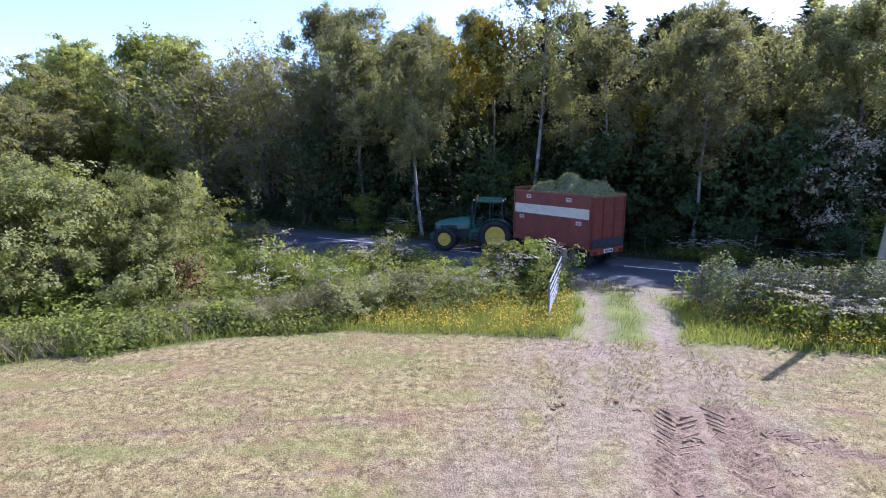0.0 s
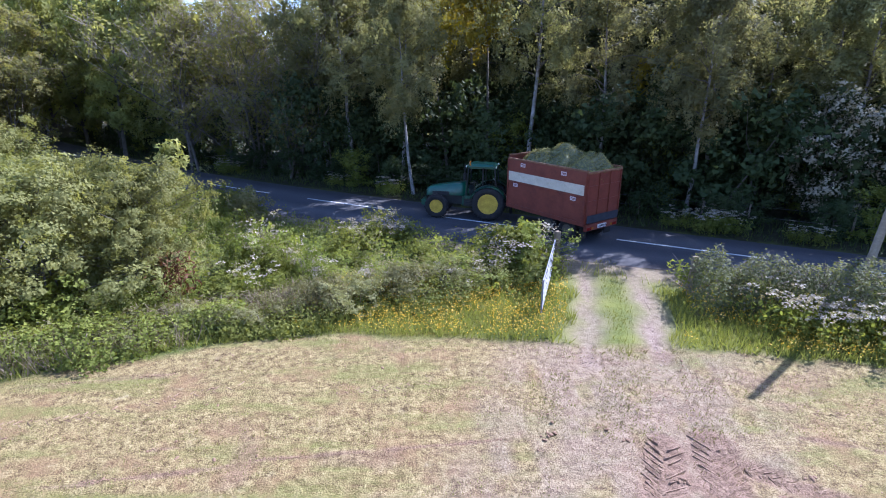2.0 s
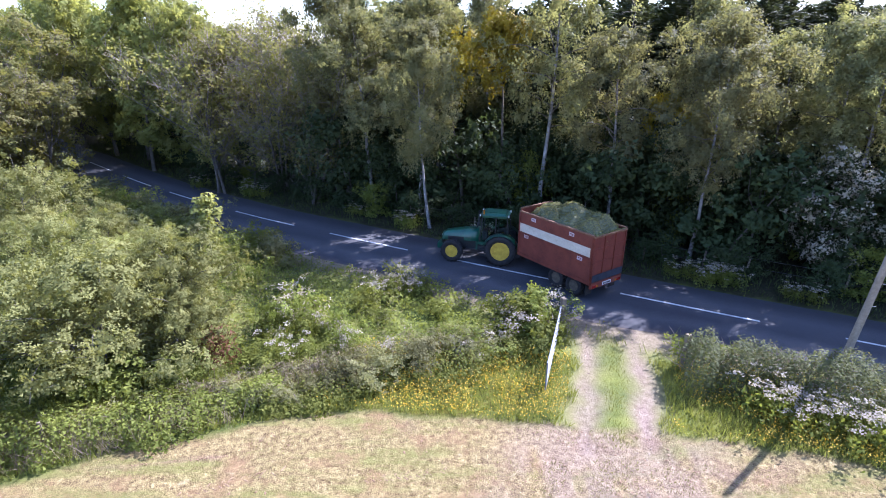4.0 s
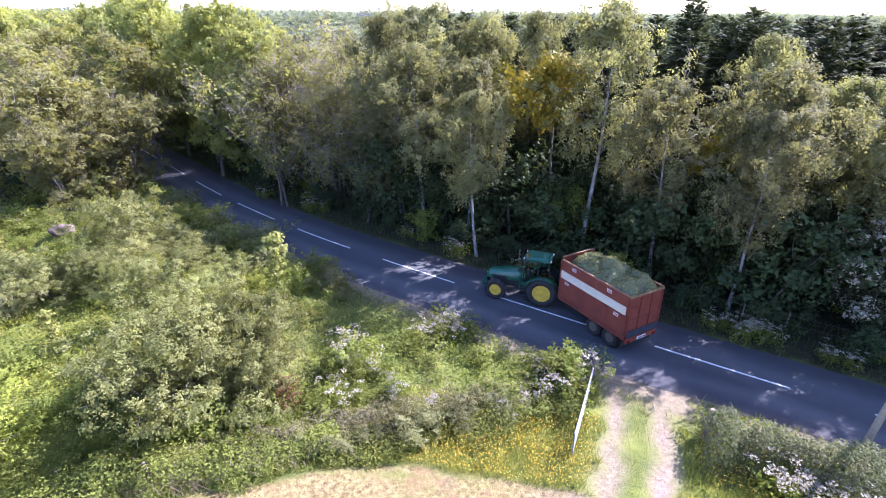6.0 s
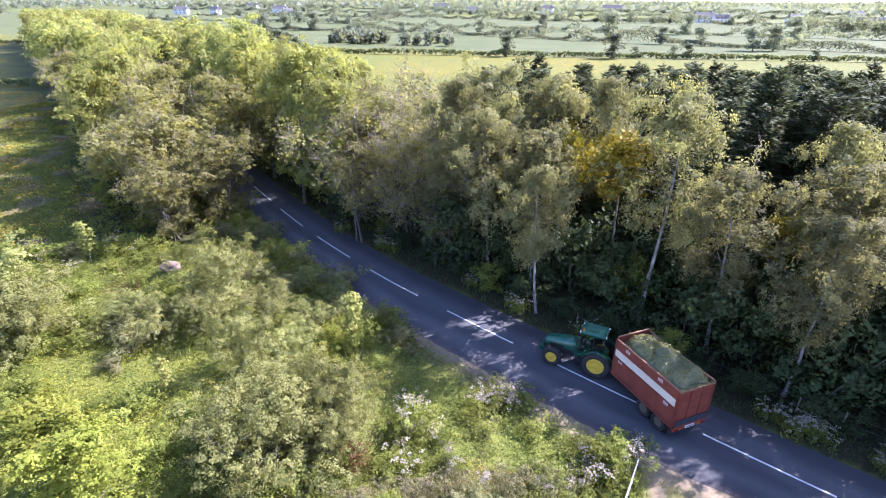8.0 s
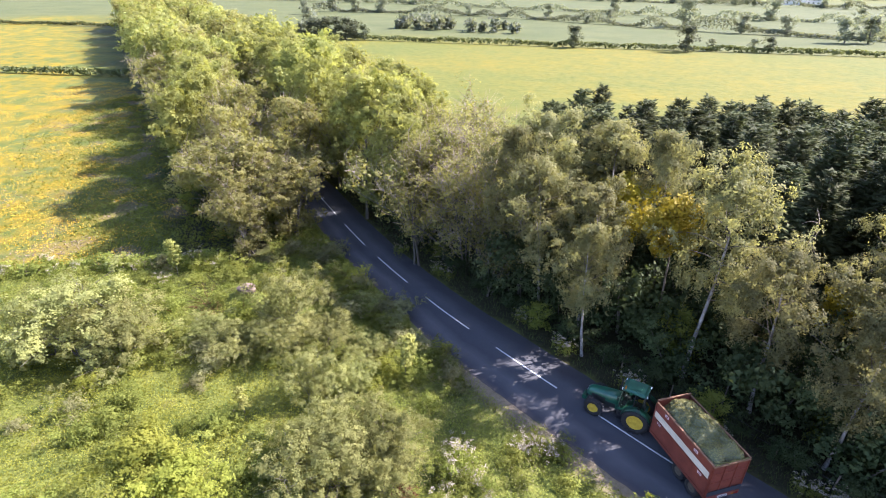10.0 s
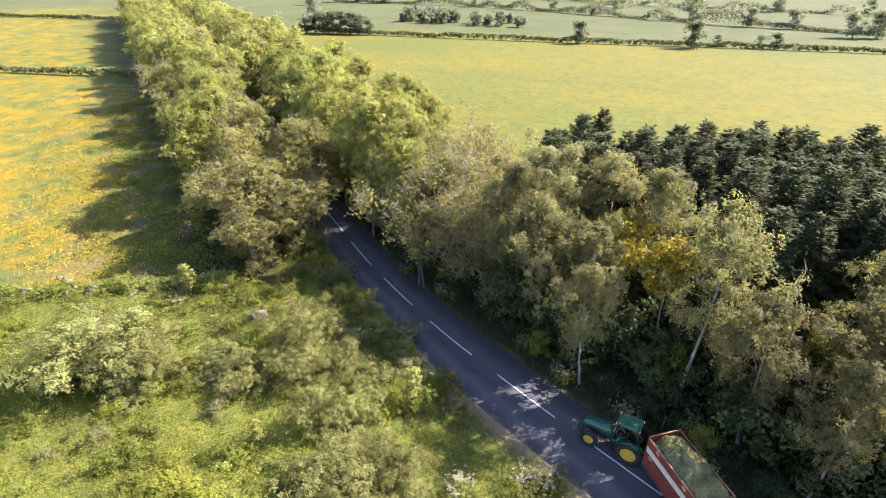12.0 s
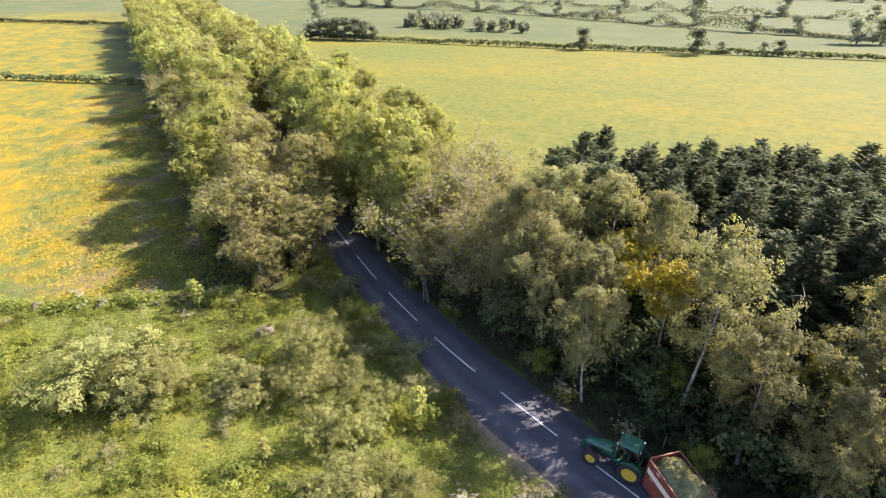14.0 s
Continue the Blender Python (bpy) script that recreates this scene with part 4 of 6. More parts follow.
# understorey along the edge of the wood; its dark leaf colour stands in for shade
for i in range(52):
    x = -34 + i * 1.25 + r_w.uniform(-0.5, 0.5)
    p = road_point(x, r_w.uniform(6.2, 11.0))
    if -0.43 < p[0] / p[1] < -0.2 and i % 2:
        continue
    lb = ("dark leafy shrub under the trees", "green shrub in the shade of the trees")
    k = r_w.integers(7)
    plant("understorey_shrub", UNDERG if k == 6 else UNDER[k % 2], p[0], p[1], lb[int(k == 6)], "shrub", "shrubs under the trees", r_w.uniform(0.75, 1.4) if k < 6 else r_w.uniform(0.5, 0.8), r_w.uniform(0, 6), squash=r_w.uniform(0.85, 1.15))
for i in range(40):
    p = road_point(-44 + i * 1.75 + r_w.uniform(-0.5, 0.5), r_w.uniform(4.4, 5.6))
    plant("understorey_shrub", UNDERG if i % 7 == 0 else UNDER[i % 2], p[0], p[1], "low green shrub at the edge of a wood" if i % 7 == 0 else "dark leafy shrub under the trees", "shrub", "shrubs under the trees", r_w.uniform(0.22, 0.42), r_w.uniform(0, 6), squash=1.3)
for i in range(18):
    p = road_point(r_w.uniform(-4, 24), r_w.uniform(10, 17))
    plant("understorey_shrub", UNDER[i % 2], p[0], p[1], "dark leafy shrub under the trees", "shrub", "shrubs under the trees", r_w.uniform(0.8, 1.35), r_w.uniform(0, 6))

# shrubs at the foot of the belt on the meadow's side
for i in range(34):
    x = -35 - i * 1.9
    p = road_point(x, r_w.uniform(-15.0, -11.5) if i % 3 else r_w.uniform(-5.5, -4.6))
    plant("understorey_shrub", (*UNDER, UNDERG)[i % 3], p[0], p[1], "leafy green shrub at the foot of a tree belt", "shrub", "shrubs under the trees", r_w.uniform(0.5, 1.0), r_w.uniform(0, 6))

# spruce plantation
for i in range(11):
    for j in range(9):
        x, y = -9 + i * 3.7 + (j % 2) * 1.8 + r_w.uniform(-0.8, 0.8), 45.5 + j * 2.6 - 0.32 * i + r_w.uniform(-0.7, 0.7)
        if y > 60 + 0.25 * x or x < -14 + 0.55 * (y - 45):
            continue
        if x > 11 or y > 46.5:
            plant("spruce_tree", SPRUCES[(i + j) % 3], x, y, "dark blue-green plantation spruce", "tree", "spruce plantation", r_w.uniform(0.95, 1.05), r_w.uniform(0, 6))
for x, y in ((8.1, 44.7), (12.5, 40.0), (16.5, 40.5), (20.5, 38.5), (24.5, 37.0), (13.5, 44.0), (18.0, 45.0), (23, 42), (28, 35), (28, 40), (32, 36), (9.6, 38.9), (33, 31), (37, 33)):
    plant("spruce_tree", SPRUCES[int(x) % 3], x, y, "dark blue-green plantation spruce", "tree", "spruce plantation", r_w.uniform(0.92, 1.14), x)

# plantation carried on to the right, mostly out of view, added to shade the wood
for i in range(8):
    for j in range(8):
        x, y = 30 + i * 4.6 + (j % 2) * 2.2 + r_w.uniform(-0.9, 0.9), 28 + j * 4.8 - 0.5 * i + r_w.uniform(-0.8, 0.8)
        if y > 22 + 0.45 * (x - 20) and y < 66:
            plant("spruce_tree", SPRUCES[(i + j) % 3], x, y, "dark blue-green plantation spruce", "tree", "spruce plantation", r_w.uniform(0.95, 1.05), r_w.uniform(0, 6))

# a thin dead tree standing in the wood
dl = np.random.default_rng(3)
dead = thing("dead_tree", "thin bare dead tree standing in a wood", "tree", m=pose(9.3, 34.5, 0))
dt = limb_line((0, 0, -0.1), (0.02, 0, 1), 13.3, dl, 0.025, 0, 12)
part("trunk", tubes("dead_trunk", [(dt, np.linspace(0.07, 0.015, 12))], M_TWIG, 6), None, dead)
for k in range(7):
    part("branch", tubes("dead_branch", [(limb_line(dt[11 - k // 3], unit(dl.normal(size=3) + np.array([0, 0, 0.4])), 0.9, dl, 0.2, 0, 4), np.linspace(0.02, 0.006, 4))], M_TWIG, 4), None, dead)

# willow and other bushes in the scrub: x, y, height, mesh, squash
BUSH_AT = [(-12.4, 16.6, 5.2, 0, 1.05), (-10.4, 18.6, 4.6, 1, 0.95), (-14.2, 18.0, 4.6, 2, 1.0), (-9.9, 17.4, 3.4, 0, 0.9), (-17.6, 22.4, 4.2, 1, 0.85), (-15.2, 23.6, 2.8, 2, 0.95),
           (-23.8, 28.2, 5.7, 0, 0.85), (-21.8, 25.6, 3.4, 2, 0.95), (-35.8, 20.2, 6.6, 1, 1.2), (-32.8, 20.9, 5.0, 2, 1.15), (-38.4, 19.6, 5.0, 0, 1.15),
           (-19.4, 27.6, 3.0, 2, 1.2), (-25.5, 24.6, 3.0, 0, 1.2), (-28.5, 25.0, 2.6, 1, 1.3), (-16.0, 27.0, 2.4, 0, 1.2)]
for i, (x, y, h, k, q) in enumerate(BUSH_AT):
    plant("willow_bush", NEARBUSH[k % 2] if x > -15 and y < 20 else BUSHES[k], x, y, "dense grey-green willow bush" if h > 4 else "low grey-green willow bush", "bush", "willow bushes in the scrub", h / 5.0, i * 1.7, squash=q)
for x, y, h in ((-12.5, 26.2, 4.2), (-20.9, 19.4, 2.7), (-18.3, 11.6, 4.9), (-20.6, 12.6, 5.2), (-38.5, 31.8, 4.0)):
    plant("young_sycamore", SAPLING if h < 4.5 else YOUNG, x, y, "young sycamore with large yellow-green leaves", "tree", "young trees in the scrub", h / 5.0, x, squash=1.0 if h < 4.5 else 1.35)

# hawthorns in blossom
for x, y, h in ((-6.5, 20.2, 1.5), (-7.3, 19.5, 1.2), (-5.9, 19.4, 1.0), (-2.6, 23.4, 1.3), (-3.9, 18.6, 1.0), (-37.2, 33.4, 1.7), (-38.4, 34.0, 1.2), (-47.6, 29.2, 1.3), (-50.4, 27.8, 1.5), (-53.5, 26.4, 1.2), (-44.0, 31.2, 1.2)):
    t = plant("elder_bush", MOUNDS[0], x, y, "low green elder bush with white blossom heads", "bush", "blossoming bushes", h / 1.2, x, squash=0.9)
    part("blossom", BRAMBLE_BLOOM[1], None, t, "white blossom heads").matrix_basis = Matrix.Diagonal((0.95, 0.95, 0.9, 1))
for x, y, h in ((19.6, 26.4, 5.4), (23.2, 24.4, 4.6)):
    t = plant("hawthorn", THORN, x, y, "hawthorn covered in white blossom", "bush", "hawthorns in blossom", h / 5.0, x)
    part("blossom", THORN_BLOOM[1], None, t, "white may blossom")


# ---------------------------------------------------------------- hedges and undergrowth
def hedge(name, line, width, height, dens, leaf_m, label, seed, size=0.085, flowers=None, dry=0.0):
    """A hedge along a line: stems, leaves, and patches of blossom, blackened with gaps."""
    r = np.random.default_rng(seed)
    s = along(line)
    L = s[-1]
    n = int(L * width * height * dens)
    q = r.uniform(0, L, n)
    c = np.stack([np.interp(q, s, line[:, 0]), np.interp(q, s, line[:, 1])], 1)
    hh = height * (0.3 + 0.75 * vnoise(c, 2.3, seed) + 0.55 * vnoise(c, 0.7, seed + 1))
    a = r.uniform(0, np.pi, n)
    rad = np.sqrt(r.uniform(0.35, 1.0, n)) * (0.8 + 0.4 * vnoise(c * 1.7, 0.9, seed + 3))
    d = unit(np.gradient(line, axis=0))
    nx_ = -np.interp(q, s, d[:, 1])
    ny_ = np.interp(q, s, d[:, 0])
    off = np.cos(a) * rad * width * (0.25 + 0.5 * vnoise(c, 1.3, seed + 2)) + width * 0.35 * (vnoise(c, 3.1, seed + 4) - 0.5)
    z = np.abs(np.sin(a)) * rad * hh + r.normal(size=n) * 0.05
    C = np.column_stack([c[:, 0] + nx_ * off, c[:, 1] + ny_ * off, np.maximum(z, 0.05)]) + r.normal(size=(n, 3)) * 0.06
    C[:, 2] = np.maximum(C[:, 2], 0.04)
    t = thing(name, label, "hedge")
    lines = []
    for _ in range(int(L * 5)):
        k = r.integers(len(line))
        b = np.array([line[k, 0] + r.normal() * width * 0.15, line[k, 1] + r.normal() * width * 0.15, -0.05])
        lines.append((limb_line(b, unit(np.array([r.normal() * 0.5, r.normal() * 0.5, 1])), height * r.uniform(0.5, 1.0), r, 0.2, 0, 4), np.array([0.02, 0.016, 0.012, 0.006])))
    part("stems", tubes(name + "_stems", lines, M_TWIG, 4), None, t)
    part("leaves", leaf_mesh(name + "_leaves", C, leaf_m, size, 0.65, 0.4, r, tri=True, facing=np.column_stack([nx_ * np.cos(a), ny_ * np.cos(a), np.sin(a)]) * 0.6), None, t)
    if dry:
        m = r.uniform(size=n) < dry * vnoise(c, 2.5, seed + 8)
        D = C[m] + r.normal(size=(m.sum(), 3)) * 0.05
        part("dead_growth", leaf_mesh(name + "_dry", D, M_DRYGRASS, 0.26, 0.07, 0.3, r, 0.2), None, t, "pale dead stalks")
    if flowers:
        lo, hi, side, amount = flowers
        m = (q > lo) & (q < hi) & (off * side > -0.1) & (vnoise(C, 0.8, seed + 5) > 0.42) & (r.uniform(size=n) < amount) & (C[:, 2] < 1.15)
        part("blossom", leaf_mesh(name + "_blossom", C[m] + np.column_stack([nx_[m], ny_[m], 0 * q[m]]) * 0.12 * side, M_PETAL, 0.075, 0.9, 0.8, r), None, t, "white flowers")
    return t


for k, t_ in enumerate(np.linspace(0.36, 0.985, 13)):
    q = HEDGE_LEFT[int(t_ * (len(HEDGE_LEFT) - 1))] + r_w.normal(size=2) * 0.22
    last = k > 10
    b = plant("bramble_bush", IVY if last else BRAMBLES[k % 2], q[0], q[1], "leafy green ivy-clad bush beside the gate" if last else "tangled olive-green bramble bush on a field bank", "bush", "bramble hedge",
              (1.0 if last else r_w.uniform(0.5, 0.78) * (0.62 if q[0] < -4 else 1.0)), k * 1.9, squash=r_w.uniform(0.9, 1.3))
    if k > 6:
        part("blossom", BRAMBLE_BLOOM[1], None, b, "pale pink-white blossom")
hedge("nettle_bank", HEDGE_LEFT[24:] + np.array([0.3, -0.5]), 2.0, 0.7, 700, M_WEED, "bank of green nettles under a bramble hedge", 7)
hedge("weed_bank", HEDGE_LEFT[:27], 2.0, 0.75, 900, M_WEED, "low bank of green nettles and dead stalks at the field edge", 2, 0.095, dry=0.1)
hedge("stalk_bank", HEDGE_LEFT[6:34] + np.array([0.2, 0.9]), 1.6, 0.55, 320, M_BRAMBLE, "pale dead stalks standing among green weeds", 8, dry=3.0)
hedge("field_hedge", HEDGE_RIGHT, 2.3, 1.65, 650, M_HEDGE, "thick field hedge with white blossom beside the gateway", 3, 0.08, flowers=(1.2, 7.0, -1, 0.07), dry=0.1)
hedge("meadow_hedge", MEADOW_HEDGE, 2.0, 1.5, 90, M_WEED, "low green hedge between scrub and buttercup meadow", 4, 0.2, flowers=(0, 60, 1, 0.06))


def scatter(n, x0, x1, y0, y1, keep, seed):
    r = np.random.default_rng(seed)
    P = np.column_stack([r.uniform(x0, x1, n), r.uniform(y0, y1, n)])
    return P[keep(P, r)], r


def scrub_zone(P, r):
    side = road_side(P)
    fe, fs = seg_dist(P, FIELD_EDGE)
    md, ms = seg_dist(P, MEADOW_HEDGE)
    td, _ = seg_dist(P, TRACK)
    return (side < -3.2 - 1.1 * ((P[:, 0] > -15) & (P[:, 0] < 9))) & (fe * fs > 0.1) & ((ms * md < 0.3) | ((side > -9) & (P[:, 0] > -46))) & (td > 1.9) & ~((P[:, 0] > 8) & (P[:, 1] > 15) & (side > -3.4))


Pm, r = scatter(700, -55, 8, 6, 46, scrub_zone, 20)
done = []
for k, (x, y) in enumerate(Pm):
    fe = seg_dist(np.array([[x, y]]), FIELD_EDGE)[0][0]
    if fe < 2.6 or (fe < 4.5 and x > -5) or len(done) >= 150 or any((x - a) ** 2 + (y - b) ** 2 < 1.7 for a, b in done):
        continue
    done.append((x, y))
    w = vnoise(np.array([[x, y]]), 6, 35)[0]
    q = 0 if w > 0.42 else (3 if w > 0.3 else 2)
    lb = ("low mound of rank green nettles and weeds", "low grey-green scrub shrub", "sprawling grey-green bramble mound", "low mound of rank green nettles and weeds")[q]
    plant("scrub_mound", MOUNDS[q], x, y, lb, "shrub", "low scrub mounds", r.uniform(0.55, 1.25) * (0.6 if x > -9 else 1.0), r.uniform(0, 6), squash=r.uniform(0.9, 1.4) * (1.4 if x > -9 else 1.0))
# rank nettles and brambles along the road's edge
r = np.random.default_rng(207)
for k, (x, y) in enumerate(catmull([(-31.5, 42.6), (-25.5, 38.0), (-19.5, 33.6), (-13.5, 30.0), (-8.6, 27.4)], 0.95)):
    q = (0, 2, 0, 0, 1)[k % 5]
    lb = ("low mound of rank green nettles and weeds", "low grey-green scrub shrub", "sprawling grey-green bramble mound")[q]
    plant("scrub_mound", MOUNDS[q], x + r.normal() * 0.45, y + r.normal() * 0.35, lb, "shrub", "low scrub mounds", r.uniform(0.55, 1.2), r.uniform(0, 6), squash=r.uniform(0.9, 1.2))

P, r = scatter(480000, -60, 22, 2, 48, scrub_zone, 21)
fe, fs = seg_dist(P, FIELD_EDGE)
hgt = (0.12 + 1.0 * vnoise(P, 2.2, 31) ** 1.5) * (0.3 + 1.1 * vnoise(P, 0.8, 32)) * smooth(0.0, 3.0, fe) + 0.06
strip = (fe < 3.6) & (P[:, 0] > -4)
keep = ~strip | (r.uniform(size=len(P)) < 0.25)
P, hgt = P[keep], hgt[keep]
z = ground_z(P) + hgt * np.sqrt(r.uniform(0.05, 1, len(P)))
C = np.column_stack([P, z])
kind = vnoise(P, 3.1, 33) + 0.35 * r.uniform(size=len(P)) + 0.25 * smooth(-12, -20, P[:, 0]) * smooth(27, 20, P[:, 1])
zone = smooth(-13, -20, P[:, 0]) * smooth(28, 21, P[:, 1])
lime = (kind > 0.3) & (0.55 * zone + 0.5 * vnoise(P, 4.5, 36) + 0.12 * r.uniform(size=len(P)) > 0.64)
tagged(new("undergrowth", leaf_mesh("undergrowth", C[(kind > 0.3) & ~lime], M_WEED, 0.11, 0.6, 1.0, r, tri=True)), "rank green weeds and nettles", "undergrowth", kind="stuff")
tagged(new("yellow_undergrowth", leaf_mesh("yellow_undergrowth", C[lime], M_LIME, 0.11, 0.6, 1.0, r, tri=True)), "yellow-green sunlit weeds", "undergrowth", kind="stuff")
tagged(new("pale_undergrowth", leaf_mesh("pale_undergrowth", C[kind <= 0.3], M_BRAMBLE, 0.105, 0.6, 1.0, r, tri=True)), "grey-green low scrub growth", "undergrowth", kind="stuff")


def meadow_zone(P, r):
    side = road_side(P)
    md, ms = seg_dist(P, MEADOW_HEDGE)
    return (side < -10.5) & (ms * md > 0.6) & (P[:, 1] > 20)


P, r = scatter(150000, -110, -36, 24, 90, lambda P, r: meadow_zone(P, r) & (road_side(P) > -36), 22)
edge = smooth(-34, -15, road_side(P) + 6 * (vnoise(P, 6, 38) - 0.5))
P = P[r.uniform(size=len(P)) < 0.15 + 0.85 * edge]
hgt = (0.1 + 0.7 * vnoise(P, 2.4, 39) ** 1.6) * (0.3 + 0.9 * smooth(-30, -14, road_side(P)))
C = np.column_stack([P, hgt * np.sqrt(r.uniform(0.05, 1, len(P)))])
dry = vnoise(P, 3.0, 19) + 0.2 * r.uniform(size=len(P)) > 0.78
tagged(new("rank_growth", leaf_mesh("rank_growth", C[~dry], M_WEED, 0.26, 0.5, 0.9, r, tri=True)), "rank green growth at the foot of a tree belt", "undergrowth", kind="stuff")
tagged(new("withered_growth", leaf_mesh("withered_growth", C[dry], M_DRYGRASS, 0.26, 0.3, 0.5, r, tri=True)), "withered brown stalks at the foot of a tree belt", "undergrowth", kind="stuff")
P, r = scatter(120000, -130, -38, 22, 100, lambda P, r: meadow_zone(P, r) & (vnoise(P, 4.5, 40) + 0.6 * vnoise(P, 1.5, 43) + 0.3 * r.uniform(size=len(P)) > 1.02), 23)
tagged(new("meadow_flowers", leaf_mesh("meadow_flowers", np.column_stack([P, r.uniform(0.2, 0.45, len(P))]), M_BUTTER, 0.1, 0.9, 1.6, r, tri=True)), "drifts of yellow buttercups in a meadow", "flowers", kind="stuff")


def blades(P, r, height, width, material, name, label, cat="grass", lean=0.35, base=None):
    n = len(P)
    h = height * r.uniform(0.5, 1.3, n)
    a = r.uniform(0, 2 * np.pi, n)
    z0 = ground_z(P) + (field_bumps(P) if base is not None else 0)
    foot = np.column_stack([P, z0 - 0.02])
    w = np.column_stack([np.cos(a), np.sin(a), np.zeros(n)]) * width * r.uniform(0.6, 1.2, (n, 1))
    tip = foot + np.column_stack([r.normal(size=n) * lean * h, r.normal(size=n) * lean * h, h])
    V = np.stack([foot - w, foot + w, tip], 1)
    me = mesh_of(name, V.reshape(-1, 3), np.arange(3 * n).reshape(-1, 3), material)
    return tagged(new(name, me), label, cat, kind="stuff")


def strip_zone(P, r):
    fe, fs = seg_dist(P, FIELD_EDGE)
    td, _ = seg_dist(P, TRACK)
    return (fs > 0) & (fe < 4.6) & ((td + 0.7 * vnoise(P, 0.9, 16) > 1.8) ) & (P[:, 1] < 20.5)


P, r = scatter(110000, -14, 22, 6, 20.5, strip_zone, 41)
fe, _ = seg_dist(P, FIELD_EDGE)
td, _ = seg_dist(P, TRACK)
P = P[((fe < 4.2) & (td > 1.3)) ]
Pc, r = scatter(9000, 3, 9, 13, 21, lambda P, r: (seg_dist(P, TRACK)[0] < 0.12 + 0.38 * r.uniform(size=len(P))) & (vnoise(P, 1.1, 26) + 0.4 * (r.uniform(size=len(P)) - 0.5) < 0.72), 42)
blades(Pc, r, 0.13, 0.01, M_GRASS, "track_grass", "short green grass between wheel ruts")
blades(P, r, 0.34, 0.014, M_GRASS, "tall_grass", "tall green grass along the mown edge")
tb, _ = seg_dist(P, TRACK)
Pb = P[(tb > 1.6) & ((vnoise(P, 1.3, 44) * smooth(-6, -1, P[:, 0]) + 0.25 * r.uniform(size=len(P))) > 0.34 + 0.22 * (P[:, 0] > 7))][:40000]
Cb = np.column_stack([Pb, 0.18 + 0.22 * r.uniform(size=len(Pb))])
tagged(new("buttercups", leaf_mesh("buttercups", Cb, M_BUTTER, 0.038, 0.95, 1.6, r)), "yellow buttercups in tall grass", "flowers", kind="stuff")


# dead stalks standing in patches along the bank
Ps, r = scatter(40000, -17, 2, 9, 20, lambda P, r: (seg_dist(P, HEDGE_LEFT)[0] < 1.0) & (vnoise(P, 1.6, 46) + 0.2 * r.uniform(size=len(P)) > 0.62), 47)
blades(Ps[:3500], r, 0.72, 0.011, M_DRYGRASS, "dead_stalks", "pale dry stalks in patches on a field bank", "grass", 0.45)

# loose stones in the wheel ruts
Pt, r = scatter(9000, 2, 9, 12.5, 22, lambda P, r: np.abs(seg_dist(P, TRACK)[0] - 0.98) < 0.42 * r.uniform(0.2, 1.0, len(P)), 48)
bst = bmesh.new()
for x, y in Pt[:420]:
    k = 0.008 + 0.02 * r.uniform() ** 2
    rz = -0.05 * smooth(8, 10, y) * smooth(24, 21, y)
    bmesh.ops.create_icosphere(bst, subdivisions=1, radius=1, matrix=pose(x, y, float(rz) + k * 0.2, r.uniform(0, 40), 0, r.uniform(0, 360)) @ Matrix.Diagonal((k * 1.3, k, k * 0.7, 1)))
ms = bpy.data.meshes.new("track_stones")
bst.to_mesh(ms)
bst.free()
ms.materials.append(M_GRIT)
tagged(new("track_stones", ms), "small pinkish stones loose in wheel ruts", "stones", kind="stuff")


def mown_zone(P, r):
    fe, fs = seg_dist(P, FIELD_EDGE)
    td, _ = seg_dist(P, TRACK)
    return (fs < 0) & ((np.abs(td - 0.95) > 0.35) | (r.uniform(size=len(P)) < 0.25))


P, r = scatter(70000, -13, 15, 4.6, 14.8, mown_zone, 51)
blades(P, r, 0.055, 0.009, M_STUBBLE, "stubble", "short pale cut stubble", "stubble", 0.9, True)
Pg = P[vnoise(P * np.array([0.3, 1.0]), 0.9, 52) > 0.55][:16000]
blades(Pg, r, 0.06, 0.008, M_GRASS, "regrowth", "short green grass regrowth in stubble", "grass", 0.5, True)
Pd = P[r.choice(len(P), 260)]
bmc = bmesh.new()


def field_z(x, y):
    return float(field_bumps(np.array([[x, y]]))[0])


